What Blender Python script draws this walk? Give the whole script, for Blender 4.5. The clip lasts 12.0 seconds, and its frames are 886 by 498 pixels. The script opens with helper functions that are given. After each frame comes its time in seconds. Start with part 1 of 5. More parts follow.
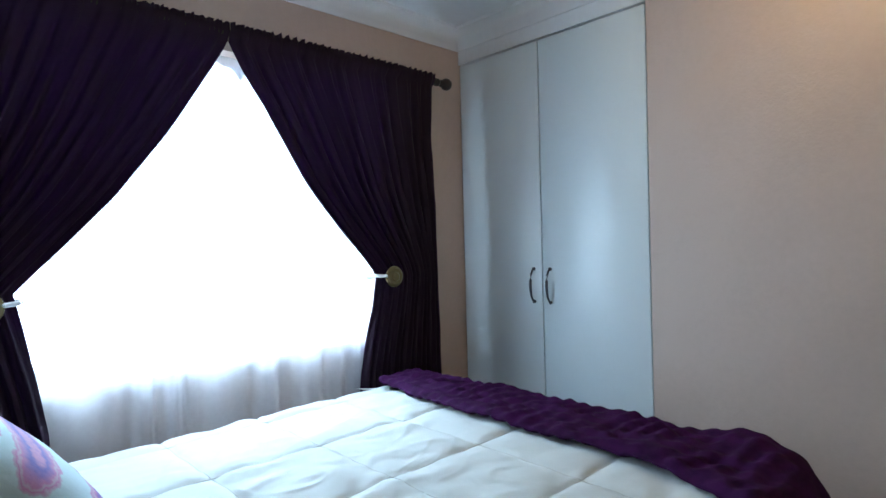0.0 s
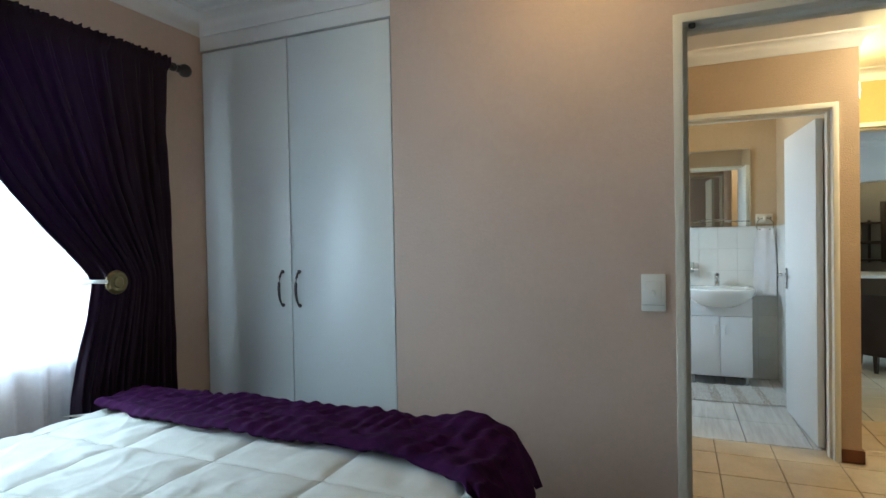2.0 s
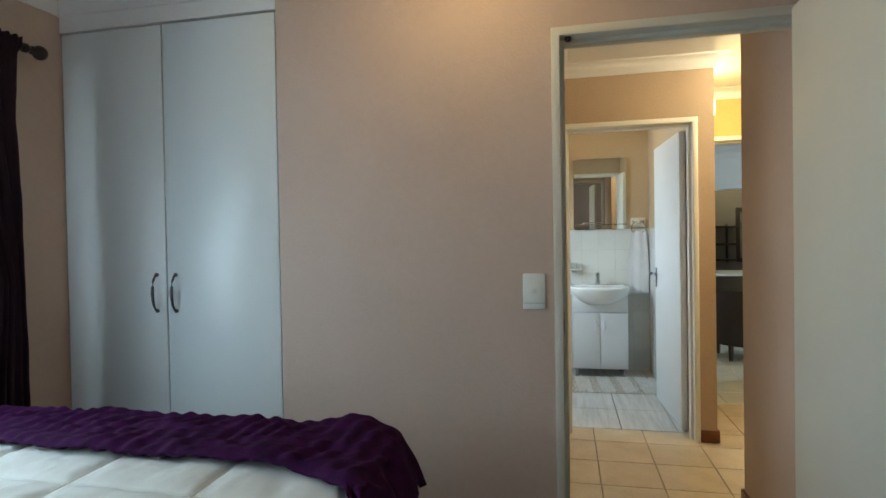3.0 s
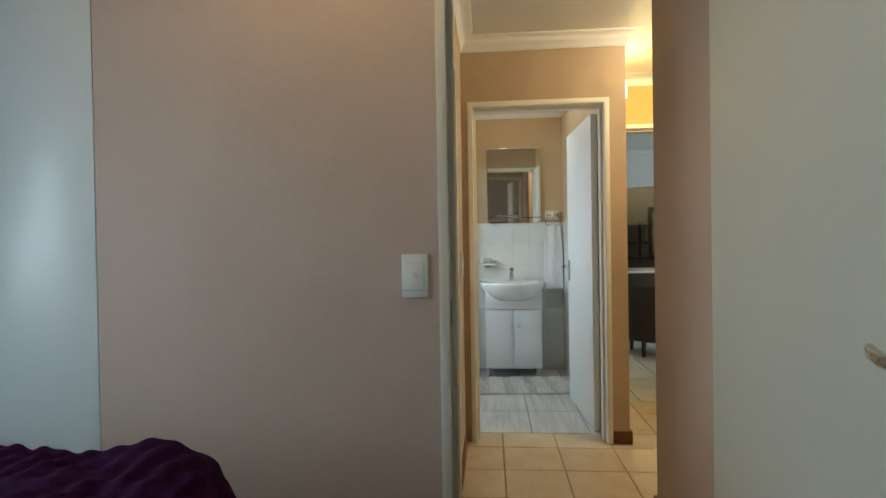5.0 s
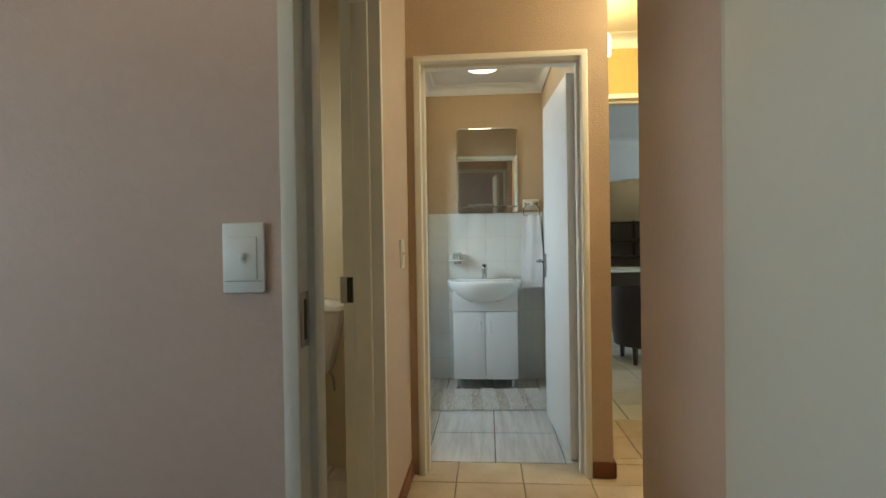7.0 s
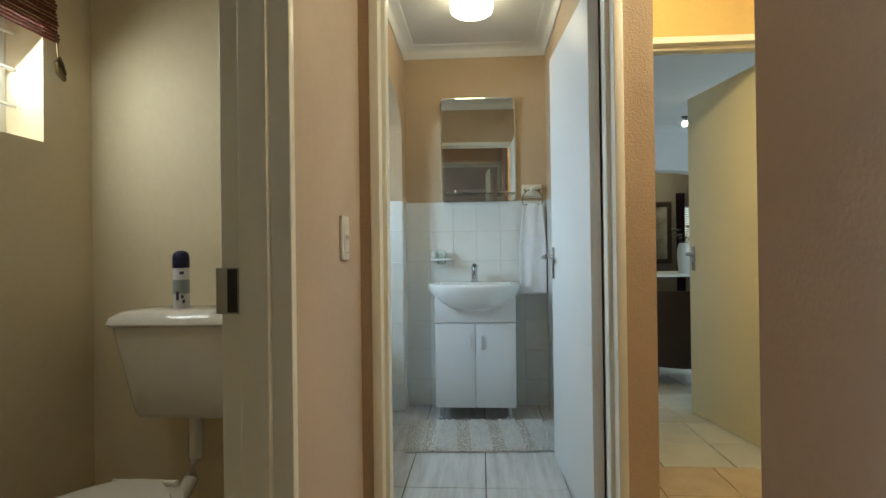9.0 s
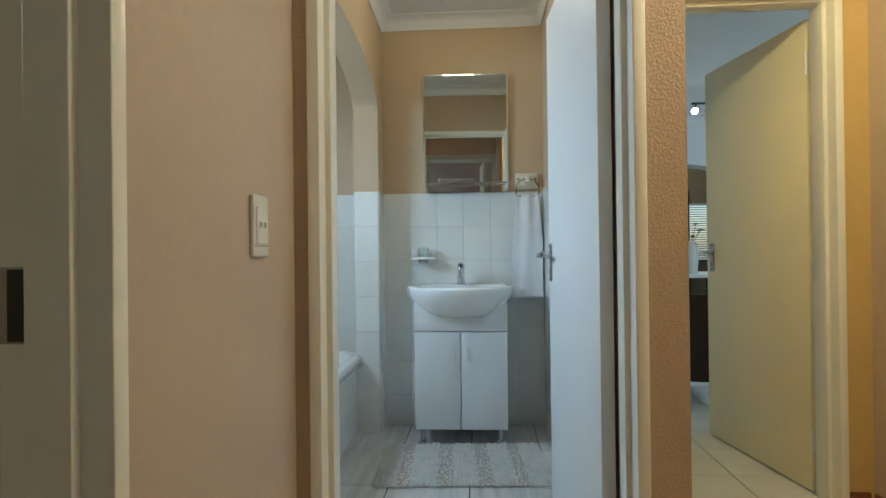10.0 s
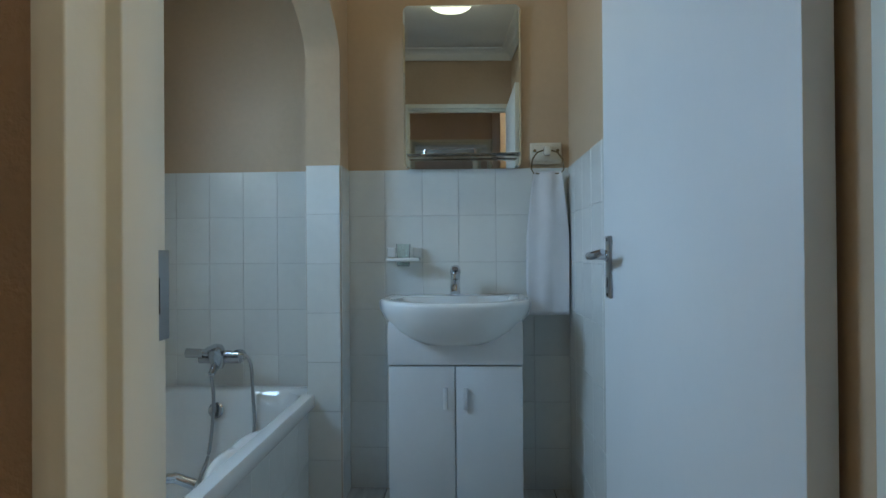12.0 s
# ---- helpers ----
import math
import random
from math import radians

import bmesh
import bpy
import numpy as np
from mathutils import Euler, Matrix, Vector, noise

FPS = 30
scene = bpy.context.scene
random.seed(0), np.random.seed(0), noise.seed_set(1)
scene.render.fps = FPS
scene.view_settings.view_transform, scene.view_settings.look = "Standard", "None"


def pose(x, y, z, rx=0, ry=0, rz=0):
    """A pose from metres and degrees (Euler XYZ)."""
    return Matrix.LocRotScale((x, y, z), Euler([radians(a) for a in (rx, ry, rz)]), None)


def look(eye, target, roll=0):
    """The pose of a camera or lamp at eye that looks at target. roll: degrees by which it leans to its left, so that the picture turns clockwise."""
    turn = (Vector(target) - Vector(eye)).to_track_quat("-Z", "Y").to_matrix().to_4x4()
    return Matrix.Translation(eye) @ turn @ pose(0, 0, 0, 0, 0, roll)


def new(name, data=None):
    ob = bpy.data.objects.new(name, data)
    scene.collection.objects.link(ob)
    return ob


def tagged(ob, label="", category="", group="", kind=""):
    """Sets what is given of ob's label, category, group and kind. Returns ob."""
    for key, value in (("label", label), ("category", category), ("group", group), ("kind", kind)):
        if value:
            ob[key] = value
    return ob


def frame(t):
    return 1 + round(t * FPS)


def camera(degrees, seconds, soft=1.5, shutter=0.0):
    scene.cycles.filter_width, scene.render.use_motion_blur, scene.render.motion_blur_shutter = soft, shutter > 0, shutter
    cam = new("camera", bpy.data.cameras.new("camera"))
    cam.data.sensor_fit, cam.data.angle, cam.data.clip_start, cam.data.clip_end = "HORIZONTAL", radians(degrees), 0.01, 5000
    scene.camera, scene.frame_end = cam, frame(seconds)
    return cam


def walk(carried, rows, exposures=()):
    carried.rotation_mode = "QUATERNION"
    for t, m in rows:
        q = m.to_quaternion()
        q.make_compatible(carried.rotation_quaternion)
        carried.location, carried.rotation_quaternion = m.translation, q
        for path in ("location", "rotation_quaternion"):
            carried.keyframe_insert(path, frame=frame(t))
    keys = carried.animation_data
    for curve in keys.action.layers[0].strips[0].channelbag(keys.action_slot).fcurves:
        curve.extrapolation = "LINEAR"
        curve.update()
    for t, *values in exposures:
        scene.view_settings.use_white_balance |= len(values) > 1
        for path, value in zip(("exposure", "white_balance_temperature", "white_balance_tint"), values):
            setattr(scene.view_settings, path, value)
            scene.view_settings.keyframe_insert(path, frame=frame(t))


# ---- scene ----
# ---- the camera and its walk: seconds, x, y, z, tilt above level, roll, heading ----
cam = camera(76.44, 12.0)
PATH = [
    (0, 0.409, 0.060, 1.336, -0.77, 1.54, -43.48),
    (0.5, 0.417, 0.075, 1.329, -0.74, 1.48, -49.53),
    (1, 0.423, 0.062, 1.321, -0.74, 1.10, -56.02),
    (1.5, 0.426, 0.049, 1.319, -0.63, 1.05, -62.19),
    (2, 0.441, 0.025, 1.325, -0.88, 1.06, -67.54),
    (2.5, 0.448, 0.006, 1.320, -0.82, 1.06, -72.89),
    (3, 0.455, -0.015, 1.321, -0.88, 1.00, -77.76),
    (3.5, 0.469, -0.037, 1.323, -0.88, 0.83, -81.66),
    (3.6, 0.485, -0.041, 1.319, -0.81, 0.91, -82.35),
    (5.5, 1.023, -0.182, 1.199, -0.67, 0.91, -85.27),
    (6, 1.190, -0.250, 1.177, -0.63, 0.85, -85.31),
    (6.5, 1.355, -0.319, 1.160, -0.55, 0.92, -85.45),
    (7, 1.528, -0.354, 1.148, -0.51, 0.87, -85.46),
    (7.2, 1.616, -0.359, 1.145, -0.51, 0.99, -85.56),
    (8.8, 2.306, -0.357, 1.061, 0.19, 0.76, -86.00),
    (9, 2.408, -0.372, 1.061, 0.28, 0.73, -86.09),
    (9.5, 2.636, -0.410, 1.050, 0.34, 0.75, -86.33),
    (10, 2.887, -0.434, 1.046, 0.30, 0.66, -86.29),
    (10.5, 3.125, -0.441, 1.043, 0.36, 0.55, -86.60),
    (11, 3.355, -0.443, 1.063, 0.37, 0.63, -86.79),
    (11.5, 3.603, -0.409, 1.043, 0.64, 0.57, -86.92),
    (12, 3.821, -0.375, 1.038, 0.34, 0.45, -87.54),
]
LIGHT = [(0.0, 0.90, 5850, 4), (0.7, 0.93, 6000, 3), (1.5, 0.78, 6150, 2), (2.0, 0.62, 6350, 2), (2.6, 0.66, 6550, 2), (3.5, 0.60, 6700, 2), (5.5, 0.40, 6900, 3), (7.0, 0.42, 6900, 2), (9.5, 0.46, 6150, 0), (10.5, 0.22, 5750, 0), (12.0, -0.28, 5350, -1)]
walk(cam, [(t, pose(x, y, z, 90 + tilt, roll, yaw)) for t, x, y, z, tilt, roll, yaw in PATH], LIGHT)

# ---- world, daylight and lamps ----
world = bpy.data.worlds.new("world")
scene.world = world
world.use_nodes = True
wn = world.node_tree
sky = wn.nodes.new("ShaderNodeTexSky")
sky.sky_type, sky.sun_disc, sky.sun_elevation, sky.sun_rotation = "NISHITA", False, radians(48), radians(180)
wn.links.new(sky.outputs[0], wn.nodes["Background"].inputs[0])
wn.nodes["Background"].inputs[1].default_value = 0.1
sun = new("sun", bpy.data.lights.new("sun", "SUN"))
sun.data.energy, sun.data.angle, sun.data.color = 3.0, radians(0.5), (1.0, 0.95, 0.88)
sun.matrix_world = look((0, -6, 8), (0, 0, 1.2))


def window_light(name, x, y, z, w, h, watts, colour, towards):
    """Sky light coming in through one window opening."""
    ob = new(name, bpy.data.lights.new(name, "AREA"))
    ob.data.shape, ob.data.size, ob.data.size_y, ob.data.energy, ob.data.color = "RECTANGLE", w, h, watts, colour
    ob.matrix_world = look((x, y, z), Vector((x, y, z)) + Vector(towards))
    return ob


def bulb(name, x, y, z, watts, colour, size=0.05):
    ob = new(name, bpy.data.lights.new(name, "POINT"))
    ob.data.energy, ob.data.color, ob.data.shadow_soft_size = watts, colour, size
    ob.location = (x, y, z)
    return ob


SKYLIGHT = (0.66, 0.84, 1.0)
window_light("bedroom_skylight", 1.30, 2.285, 1.49, 1.42, 1.16, 47, SKYLIGHT, (0, -1, -0.30))
window_light("toilet_skylight", 3.93, 1.115, 1.74, 0.46, 0.36, 3.5, (0.96, 0.96, 0.96), (0, -1, -1.0))
window_light("bathroom_skylight", 5.25, 1.30, 1.73, 0.60, 0.56, 26.5, (0.60, 0.78, 1.0), (0, -1, -1.15))
window_light("living_skylight", 7.6, -5.06, 1.5, 1.9, 1.2, 26, SKYLIGHT, (0, 1, 0))
window_light("dining_skylight", 12.06, -4.0, 1.32, 0.6, 0.86, 3, SKYLIGHT, (-1, 0, 0))
bulb("bedroom_bulb", 2.10, 0.32, 2.365, 1.7, (1.0, 0.62, 0.30), 0.045)
bulb("passage_bulb", 4.62, -0.992, 2.20, 7.2, (1.0, 0.75, 0.29), 0.03)
# added out of view to brighten the hall's left wall
bulb("hall_fill_bulb", 3.92, -1.48, 2.385, 22, (1.0, 0.85, 0.60), 0.05)
bulb("bathroom_bulb", 5.53, -0.335, 2.425, 2.6, (1.0, 0.76, 0.43), 0.04)
bulb("dining_bulb", 11.3, -3.15, 2.10, 1.5, (1.0, 0.80, 0.50), 0.08)

# ---- materials ----


def material(name, colour, rough=0.6, metal=0.0, vary=0.06, scale=6.0, fine=90.0, bump=0.0, bump_scale=200.0, piece=0.0, spec=0.5,
             sheen=0.0, coat=0.0, stretch=None, second=None, mix_at=0.55, trans=0.0, ior=1.45):
    """A painted, woven or cast surface: colour that varies at two scales, and a fine relief."""
    m = bpy.data.materials.new(name)
    m.use_nodes = True
    n, l = m.node_tree.nodes, m.node_tree.links
    p = n["Principled BSDF"]
    p.inputs["Roughness"].default_value, p.inputs["Metallic"].default_value = rough, metal
    p.inputs["Specular IOR Level"].default_value = spec
    p.inputs["Sheen Weight"].default_value, p.inputs["Coat Weight"].default_value = sheen, coat
    p.inputs["Transmission Weight"].default_value, p.inputs["IOR"].default_value = trans, ior
    geo = n.new("ShaderNodeNewGeometry")
    mp = n.new("ShaderNodeMapping")
    if stretch:
        mp.inputs["Scale"].default_value = stretch
    l.new(geo.outputs["Position"], mp.inputs["Vector"])
    big, small = n.new("ShaderNodeTexNoise"), n.new("ShaderNodeTexNoise")
    big.inputs["Scale"].default_value, big.inputs["Detail"].default_value = scale, 4
    small.inputs["Scale"].default_value, small.inputs["Detail"].default_value = fine, 3
    l.new(mp.outputs[0], big.inputs["Vector"])
    l.new(mp.outputs[0], small.inputs["Vector"])
    add = n.new("ShaderNodeMath")
    add.operation = "MULTIPLY_ADD"
    add.inputs[1].default_value = 0.4
    l.new(small.outputs[0], add.inputs[0])
    l.new(big.outputs[0], add.inputs[2])
    ramp = n.new("ShaderNodeValToRGB")
    other = second or [c * (1 - vary * 2.2) for c in colour]
    ramp.color_ramp.elements[0].position, ramp.color_ramp.elements[1].position = mix_at - 0.13, mix_at + 0.27
    ramp.color_ramp.elements[0].color, ramp.color_ramp.elements[1].color = (*other, 1), (*colour, 1)
    l.new(add.outputs[0], ramp.inputs[0])
    out = ramp.outputs[0]
    if piece:
        info = n.new("ShaderNodeObjectInfo")
        hsv = n.new("ShaderNodeHueSaturation")
        rng = n.new("ShaderNodeMapRange")
        rng.inputs[3].default_value, rng.inputs[4].default_value = 1 - piece, 1 + piece
        l.new(info.outputs["Random"], rng.inputs[0])
        l.new(rng.outputs[0], hsv.inputs["Value"])
        l.new(out, hsv.inputs["Color"])
        out = hsv.outputs[0]
    l.new(out, p.inputs["Base Color"])
    rr = n.new("ShaderNodeMapRange")
    rr.inputs[3].default_value, rr.inputs[4].default_value = rough * 0.95, min(1, rough * 1.05)
    l.new(big.outputs[0], rr.inputs[0])
    l.new(rr.outputs[0], p.inputs["Roughness"])
    if bump:
        rel = n.new("ShaderNodeTexNoise")
        rel.inputs["Scale"].default_value, rel.inputs["Detail"].default_value = bump_scale, 2
        l.new(geo.outputs["Position"], rel.inputs["Vector"])
        b = n.new("ShaderNodeBump")
        b.inputs["Strength"].default_value, b.inputs["Distance"].default_value = 1.0, bump
        l.new(rel.outputs[0], b.inputs["Height"])
        l.new(b.outputs[0], p.inputs["Normal"])
    return m


def glowing(name, colour, strength):
    m = bpy.data.materials.new(name)
    m.use_nodes = True
    p = m.node_tree.nodes["Principled BSDF"]
    p.inputs["Base Color"].default_value = (0.9, 0.88, 0.82, 1)
    p.inputs["Emission Color"].default_value, p.inputs["Emission Strength"].default_value = (*colour, 1), strength
    p.inputs["Roughness"].default_value = 0.3
    return m


def sheer_fabric(name, colour, clear):
    """Thin net: part of the light goes straight through the weave, part is scattered on."""
    m = bpy.data.materials.new(name)
    m.use_nodes = True
    n, l = m.node_tree.nodes, m.node_tree.links
    geo, wv = n.new("ShaderNodeNewGeometry"), n.new("ShaderNodeTexNoise")
    wv.inputs["Scale"].default_value = 60
    l.new(geo.outputs["Position"], wv.inputs["Vector"])
    dif, tra, see = n.new("ShaderNodeBsdfDiffuse"), n.new("ShaderNodeBsdfTranslucent"), n.new("ShaderNodeBsdfTransparent")
    dif.inputs[0].default_value, tra.inputs[0].default_value = (*colour, 1), (*colour, 1)
    a, b = n.new("ShaderNodeMixShader"), n.new("ShaderNodeMixShader")
    a.inputs[0].default_value = 0.5
    mr = n.new("ShaderNodeMapRange")
    mr.inputs[3].default_value, mr.inputs[4].default_value = clear - 0.03, clear + 0.03
    l.new(wv.outputs[0], mr.inputs[0])
    l.new(mr.outputs[0], b.inputs[0])
    l.new(dif.outputs[0], a.inputs[1])
    l.new(tra.outputs[0], a.inputs[2])
    l.new(a.outputs[0], b.inputs[1])
    l.new(see.outputs[0], b.inputs[2])
    l.new(b.outputs[0], n["Material Output"].inputs[0])
    return m


PAINT = material("beige_wall_paint", (0.53, 0.405, 0.338), 0.62, vary=0.05, scale=2.2, fine=40, bump=0.0009, bump_scale=95)
HALL_PAINT = material("tan_hall_wall_paint", (0.53, 0.435, 0.352), 0.62, vary=0.05, scale=2.2, fine=40, bump=0.0006, bump_scale=95)
ROUGH_PAINT = material("rough_beige_plaster", (0.54, 0.41, 0.29), 0.6, vary=0.06, scale=3, fine=60, bump=0.0024, bump_scale=130)
BATH_PAINT = material("tan_wall_paint", (0.54, 0.405, 0.262), 0.5, vary=0.04, scale=2.5, fine=40, bump=0.0005, bump_scale=120)
# beige with the passage lamp's yellow light put into the colour
LAMPLIT_PAINT = material("lamplit_wall_paint", (0.60, 0.42, 0.16), 0.6, vary=0.05, scale=2.5, fine=40, bump=0.0008, bump_scale=120)
# darkened so that the dining room's dimness sits in the paint
DIM_WALL = material("dim_wall_paint", (0.20, 0.185, 0.17), 0.6, vary=0.05, scale=2.5, fine=40)
CREAM = material("cream_wall_paint", (0.80, 0.695, 0.475), 0.55, vary=0.04, scale=2, fine=40, bump=0.0008, bump_scale=160)
WHITE_WALL = material("white_wall_paint", (0.76, 0.77, 0.78), 0.6, vary=0.03, scale=2, fine=40, bump=0.0006, bump_scale=160)
CEILING = material("white_ceiling_paint", (0.74, 0.74, 0.74), 0.7, vary=0.03, scale=1.5, fine=30, bump=0.0004, bump_scale=220)
GLOSS_CREAM = material("cream_gloss_enamel", (0.80, 0.79, 0.71), 0.30, vary=0.006, scale=5, fine=60, bump=0.0003, bump_scale=60)
# door enamel made yellower for the light the passage lamp throws on it
LAMPLIT_DOOR = material("lamplit_door_enamel", (0.78, 0.71, 0.48), 0.36, vary=0.02, scale=4, fine=50, bump=0.0003, bump_scale=45)
DOOR_WHITE = material("off_white_door_enamel", (0.58, 0.565, 0.50), 0.52, vary=0.01, scale=4, fine=50, bump=0.0003, bump_scale=45)
BATH_DOOR = material("white_door_enamel", (0.77, 0.78, 0.78), 0.46, vary=0.01, scale=4, fine=50, bump=0.0003, bump_scale=45)
WARDROBE = material("grey_white_wardrobe_enamel", (0.67, 0.715, 0.725), 0.30, vary=0.012, scale=3, fine=60, bump=0.0003, bump_scale=40)
# near-black for the shade in gaps, keyholes and latch slots; also dark rubber
GAP = material("dark_gap", (0.05, 0.045, 0.04), 0.9)
TERRACOTTA = material("red_brown_skirting", (0.20, 0.07, 0.028), 0.45, vary=0.14, scale=9, fine=120, bump=0.0006, bump_scale=90)
# unseen floor; made pale so that it bounces light onto the lower walls
CARPET = material("grey_brown_carpet", (0.36, 0.30, 0.25), 0.95, vary=0.15, scale=14, fine=300, bump=0.004, bump_scale=500)
HALL_TILE = material("beige_stone_tile", (0.62, 0.50, 0.34), 0.30, vary=0.12, scale=7, fine=55, piece=0.06, bump=0.0005, bump_scale=40, second=(0.50, 0.38, 0.235))
GROUT_TAN = material("tan_grout", (0.37, 0.29, 0.20), 0.9, vary=0.1)
BATH_FLOOR = material("grey_wood_look_tile", (0.68, 0.665, 0.64), 0.33, vary=0.2, scale=2.4, fine=9, piece=0.05, stretch=(0.9, 9, 1), second=(0.45, 0.43, 0.405), bump=0.0004, bump_scale=60)
GROUT_GREY = material("grey_grout", (0.13, 0.12, 0.11), 0.9, vary=0.1)
LIVING_TILE = material("white_floor_tile", (0.66, 0.66, 0.60), 0.18, vary=0.05, scale=5, fine=60, piece=0.04)
WALL_TILE = material("white_glazed_tile", (0.78, 0.79, 0.76), 0.14, vary=0.03, scale=4, fine=30, piece=0.03, bump=0.0004, bump_scale=14)
GROUT_WHITE = material("pale_grout", (0.66, 0.655, 0.63), 0.85, vary=0.1, scale=20)
PORCELAIN = material("white_porcelain", (0.82, 0.83, 0.82), 0.08, vary=0.01, scale=3, fine=30, coat=0.5)
TOILET_WHITE = material("ivory_porcelain", (0.80, 0.76, 0.66), 0.12, vary=0.01, scale=3, fine=30, coat=0.4)
VANITY_WHITE = material("white_melamine", (0.78, 0.80, 0.82), 0.30, vary=0.015, scale=3, fine=60)
CHROME = material("chrome", (0.55, 0.56, 0.58), 0.10, metal=1.0, vary=0.03)
STEEL = material("brushed_steel", (0.42, 0.42, 0.42), 0.32, metal=1.0, vary=0.08)
BRASS = material("antique_brass", (0.20, 0.155, 0.08), 0.34, metal=1.0, vary=0.12, scale=30)
PEWTER = material("dark_pewter", (0.11, 0.11, 0.12), 0.35, metal=1.0, vary=0.1)
DARK_METAL = material("dark_bronze_rod", (0.028, 0.020, 0.022), 0.38, vary=0.1)
SWITCH = material("white_switch_plastic", (0.72, 0.73, 0.70), 0.32, vary=0.02)
PURPLE = material("dark_purple_taffeta", (0.027, 0.014, 0.029), 0.6, vary=0.16, scale=8, fine=260, spec=0.25, stretch=(1, 1, 0.25), bump=0.0006, bump_scale=320)


def let_through(m, colour, share):
    """Lets some of the light that falls on the back of a cloth come out at its front."""
    n, l = m.node_tree.nodes, m.node_tree.links
    t, x = n.new("ShaderNodeBsdfTranslucent"), n.new("ShaderNodeMixShader")
    t.inputs[0].default_value, x.inputs[0].default_value = (*colour, 1), share
    l.new(n["Principled BSDF"].outputs[0], x.inputs[1])
    l.new(t.outputs[0], x.inputs[2])
    l.new(x.outputs[0], n["Material Output"].inputs[0])


let_through(PURPLE, (0.060, 0.014, 0.088), 0.30)
THROW = material("purple_plush_throw", (0.036, 0.0050, 0.043), 0.9, vary=0.24, scale=26, fine=300, spec=0.1, bump=0.002, bump_scale=420)
COMFORTER = material("cream_comforter_cotton", (0.57, 0.575, 0.545), 0.8, vary=0.04, scale=6, fine=220, sheen=0.1, bump=0.0012, bump_scale=28)
SEAM = material("grey_tan_stitching", (0.50, 0.49, 0.45), 0.85, vary=0.1, scale=20, fine=200, bump=0.001, bump_scale=500)
BED_BASE = material("grey_bed_base_fabric", (0.20, 0.19, 0.18), 0.9, vary=0.1, bump=0.001, bump_scale=400)
SHEER = sheer_fabric("white_sheer_voile", (0.84, 0.87, 0.95), 0.55)
FROST = material("frosted_pane", (0.85, 0.88, 0.9), 0.5, trans=0.9)
GLASS = material("clear_pane", (0.95, 0.97, 0.97), 0.02, vary=0.0, trans=1.0)
SHELF_GLASS = material("green_edge_glass", (0.90, 0.95, 0.93), 0.03, vary=0.0, trans=1.0)
MIRROR = material("mirror_silvering", (0.70, 0.72, 0.67), 0.015, metal=1.0, vary=0.0)
ALU = material("white_window_frame", (0.7, 0.7, 0.68), 0.4, vary=0.03)
TOWEL = material("white_towelling", (0.82, 0.82, 0.84), 0.95, vary=0.03, scale=12, fine=300, sheen=0.3, bump=0.003, bump_scale=380)
DARK_WOOD = material("dark_stained_wood", (0.030, 0.017, 0.012), 0.40, vary=0.25, scale=6, fine=60, stretch=(1, 1, 8))
LEATHER = material("dark_brown_leather", (0.024, 0.014, 0.013), 0.38, vary=0.15, scale=10, bump=0.0008, bump_scale=160)
LAMP_GLASS = glowing("lit_opal_glass", (1.0, 0.90, 0.66), 3.2)
LAMP_WARM = glowing("lit_warm_shade", (1.0, 0.70, 0.26), 4.0)
LAMP_FAR = glowing("lit_far_shade", (1.0, 0.84, 0.50), 6.0)
SPOT_FACE = glowing("lit_spot_face", (1.0, 0.93, 0.75), 14.0)
BLIND = material("red_brown_reed", (0.20, 0.05, 0.025), 0.6, vary=0.3, scale=20, fine=160, stretch=(2, 2, 30), second=(0.10, 0.022, 0.012))
EARTH = material("garden_ground", (0.30, 0.27, 0.20), 0.95, vary=0.2, scale=0.8, fine=12, bump=0.01, bump_scale=30)

# ---- building helpers ----
ORIGIN = {}


def thing(name, at, label, category, group="", kind=""):
    ob = new(name)
    ob.empty_display_size = 0.05
    ob.location = at
    ORIGIN[ob] = Vector(at)
    return tagged(ob, label, category, group, kind)


def finish(name, bm, mat, origin=(0, 0, 0), smooth=None):
    me = bpy.data.meshes.new(name)
    bmesh.ops.translate(bm, verts=bm.verts, vec=-Vector(origin))
    bm.normal_update()
    bm.to_mesh(me)
    bm.free()
    for mt in mat if isinstance(mat, (list, tuple)) else [mat]:
        me.materials.append(mt)
    if smooth is not None:
        me.polygons.foreach_set("use_smooth", [True] * len(me.polygons))
        me.set_sharp_from_angle(angle=radians(smooth))
    return me


def part(name, bm, mat, parent, label="", smooth=40):
    """Links a bmesh, given in world places, as one mesh under a thing or a part."""
    o = ORIGIN[parent]
    ob = new(name, finish(name, bm, mat, o, smooth))
    ob.parent = parent
    ORIGIN[ob] = o
    return tagged(ob, label)


def solid(name, bm, mat, label, category, at=(0, 0, 0), kind="", smooth=40, group=""):
    """A thing, or a piece of the setting, that is a single mesh."""
    ob = new(name, finish(name, bm, mat, at, smooth))
    ob.location = at
    ORIGIN[ob] = Vector(at)
    return tagged(ob, label, category, group, kind)


def box(bm, lo, hi, r=0.0, seg=2, turn=None):
    c, s = [(a + b) / 2 for a, b in zip(lo, hi)], [abs(b - a) for a, b in zip(lo, hi)]
    m = Matrix.Translation(c) @ Matrix.Diagonal((*s, 1))
    vs = bmesh.ops.create_cube(bm, size=1, matrix=m)["verts"]
    if r:
        es = list({e for v in vs for e in v.link_edges})
        out = bmesh.ops.bevel(bm, geom=es, offset=min(r, min(s) * 0.49), segments=seg, affect="EDGES", profile=0.5)
        vs = list({v for f in out["faces"] for v in f.verts} | {v for v in vs if v.is_valid})
    if turn is not None:
        bmesh.ops.transform(bm, matrix=turn, verts=vs)
    return vs


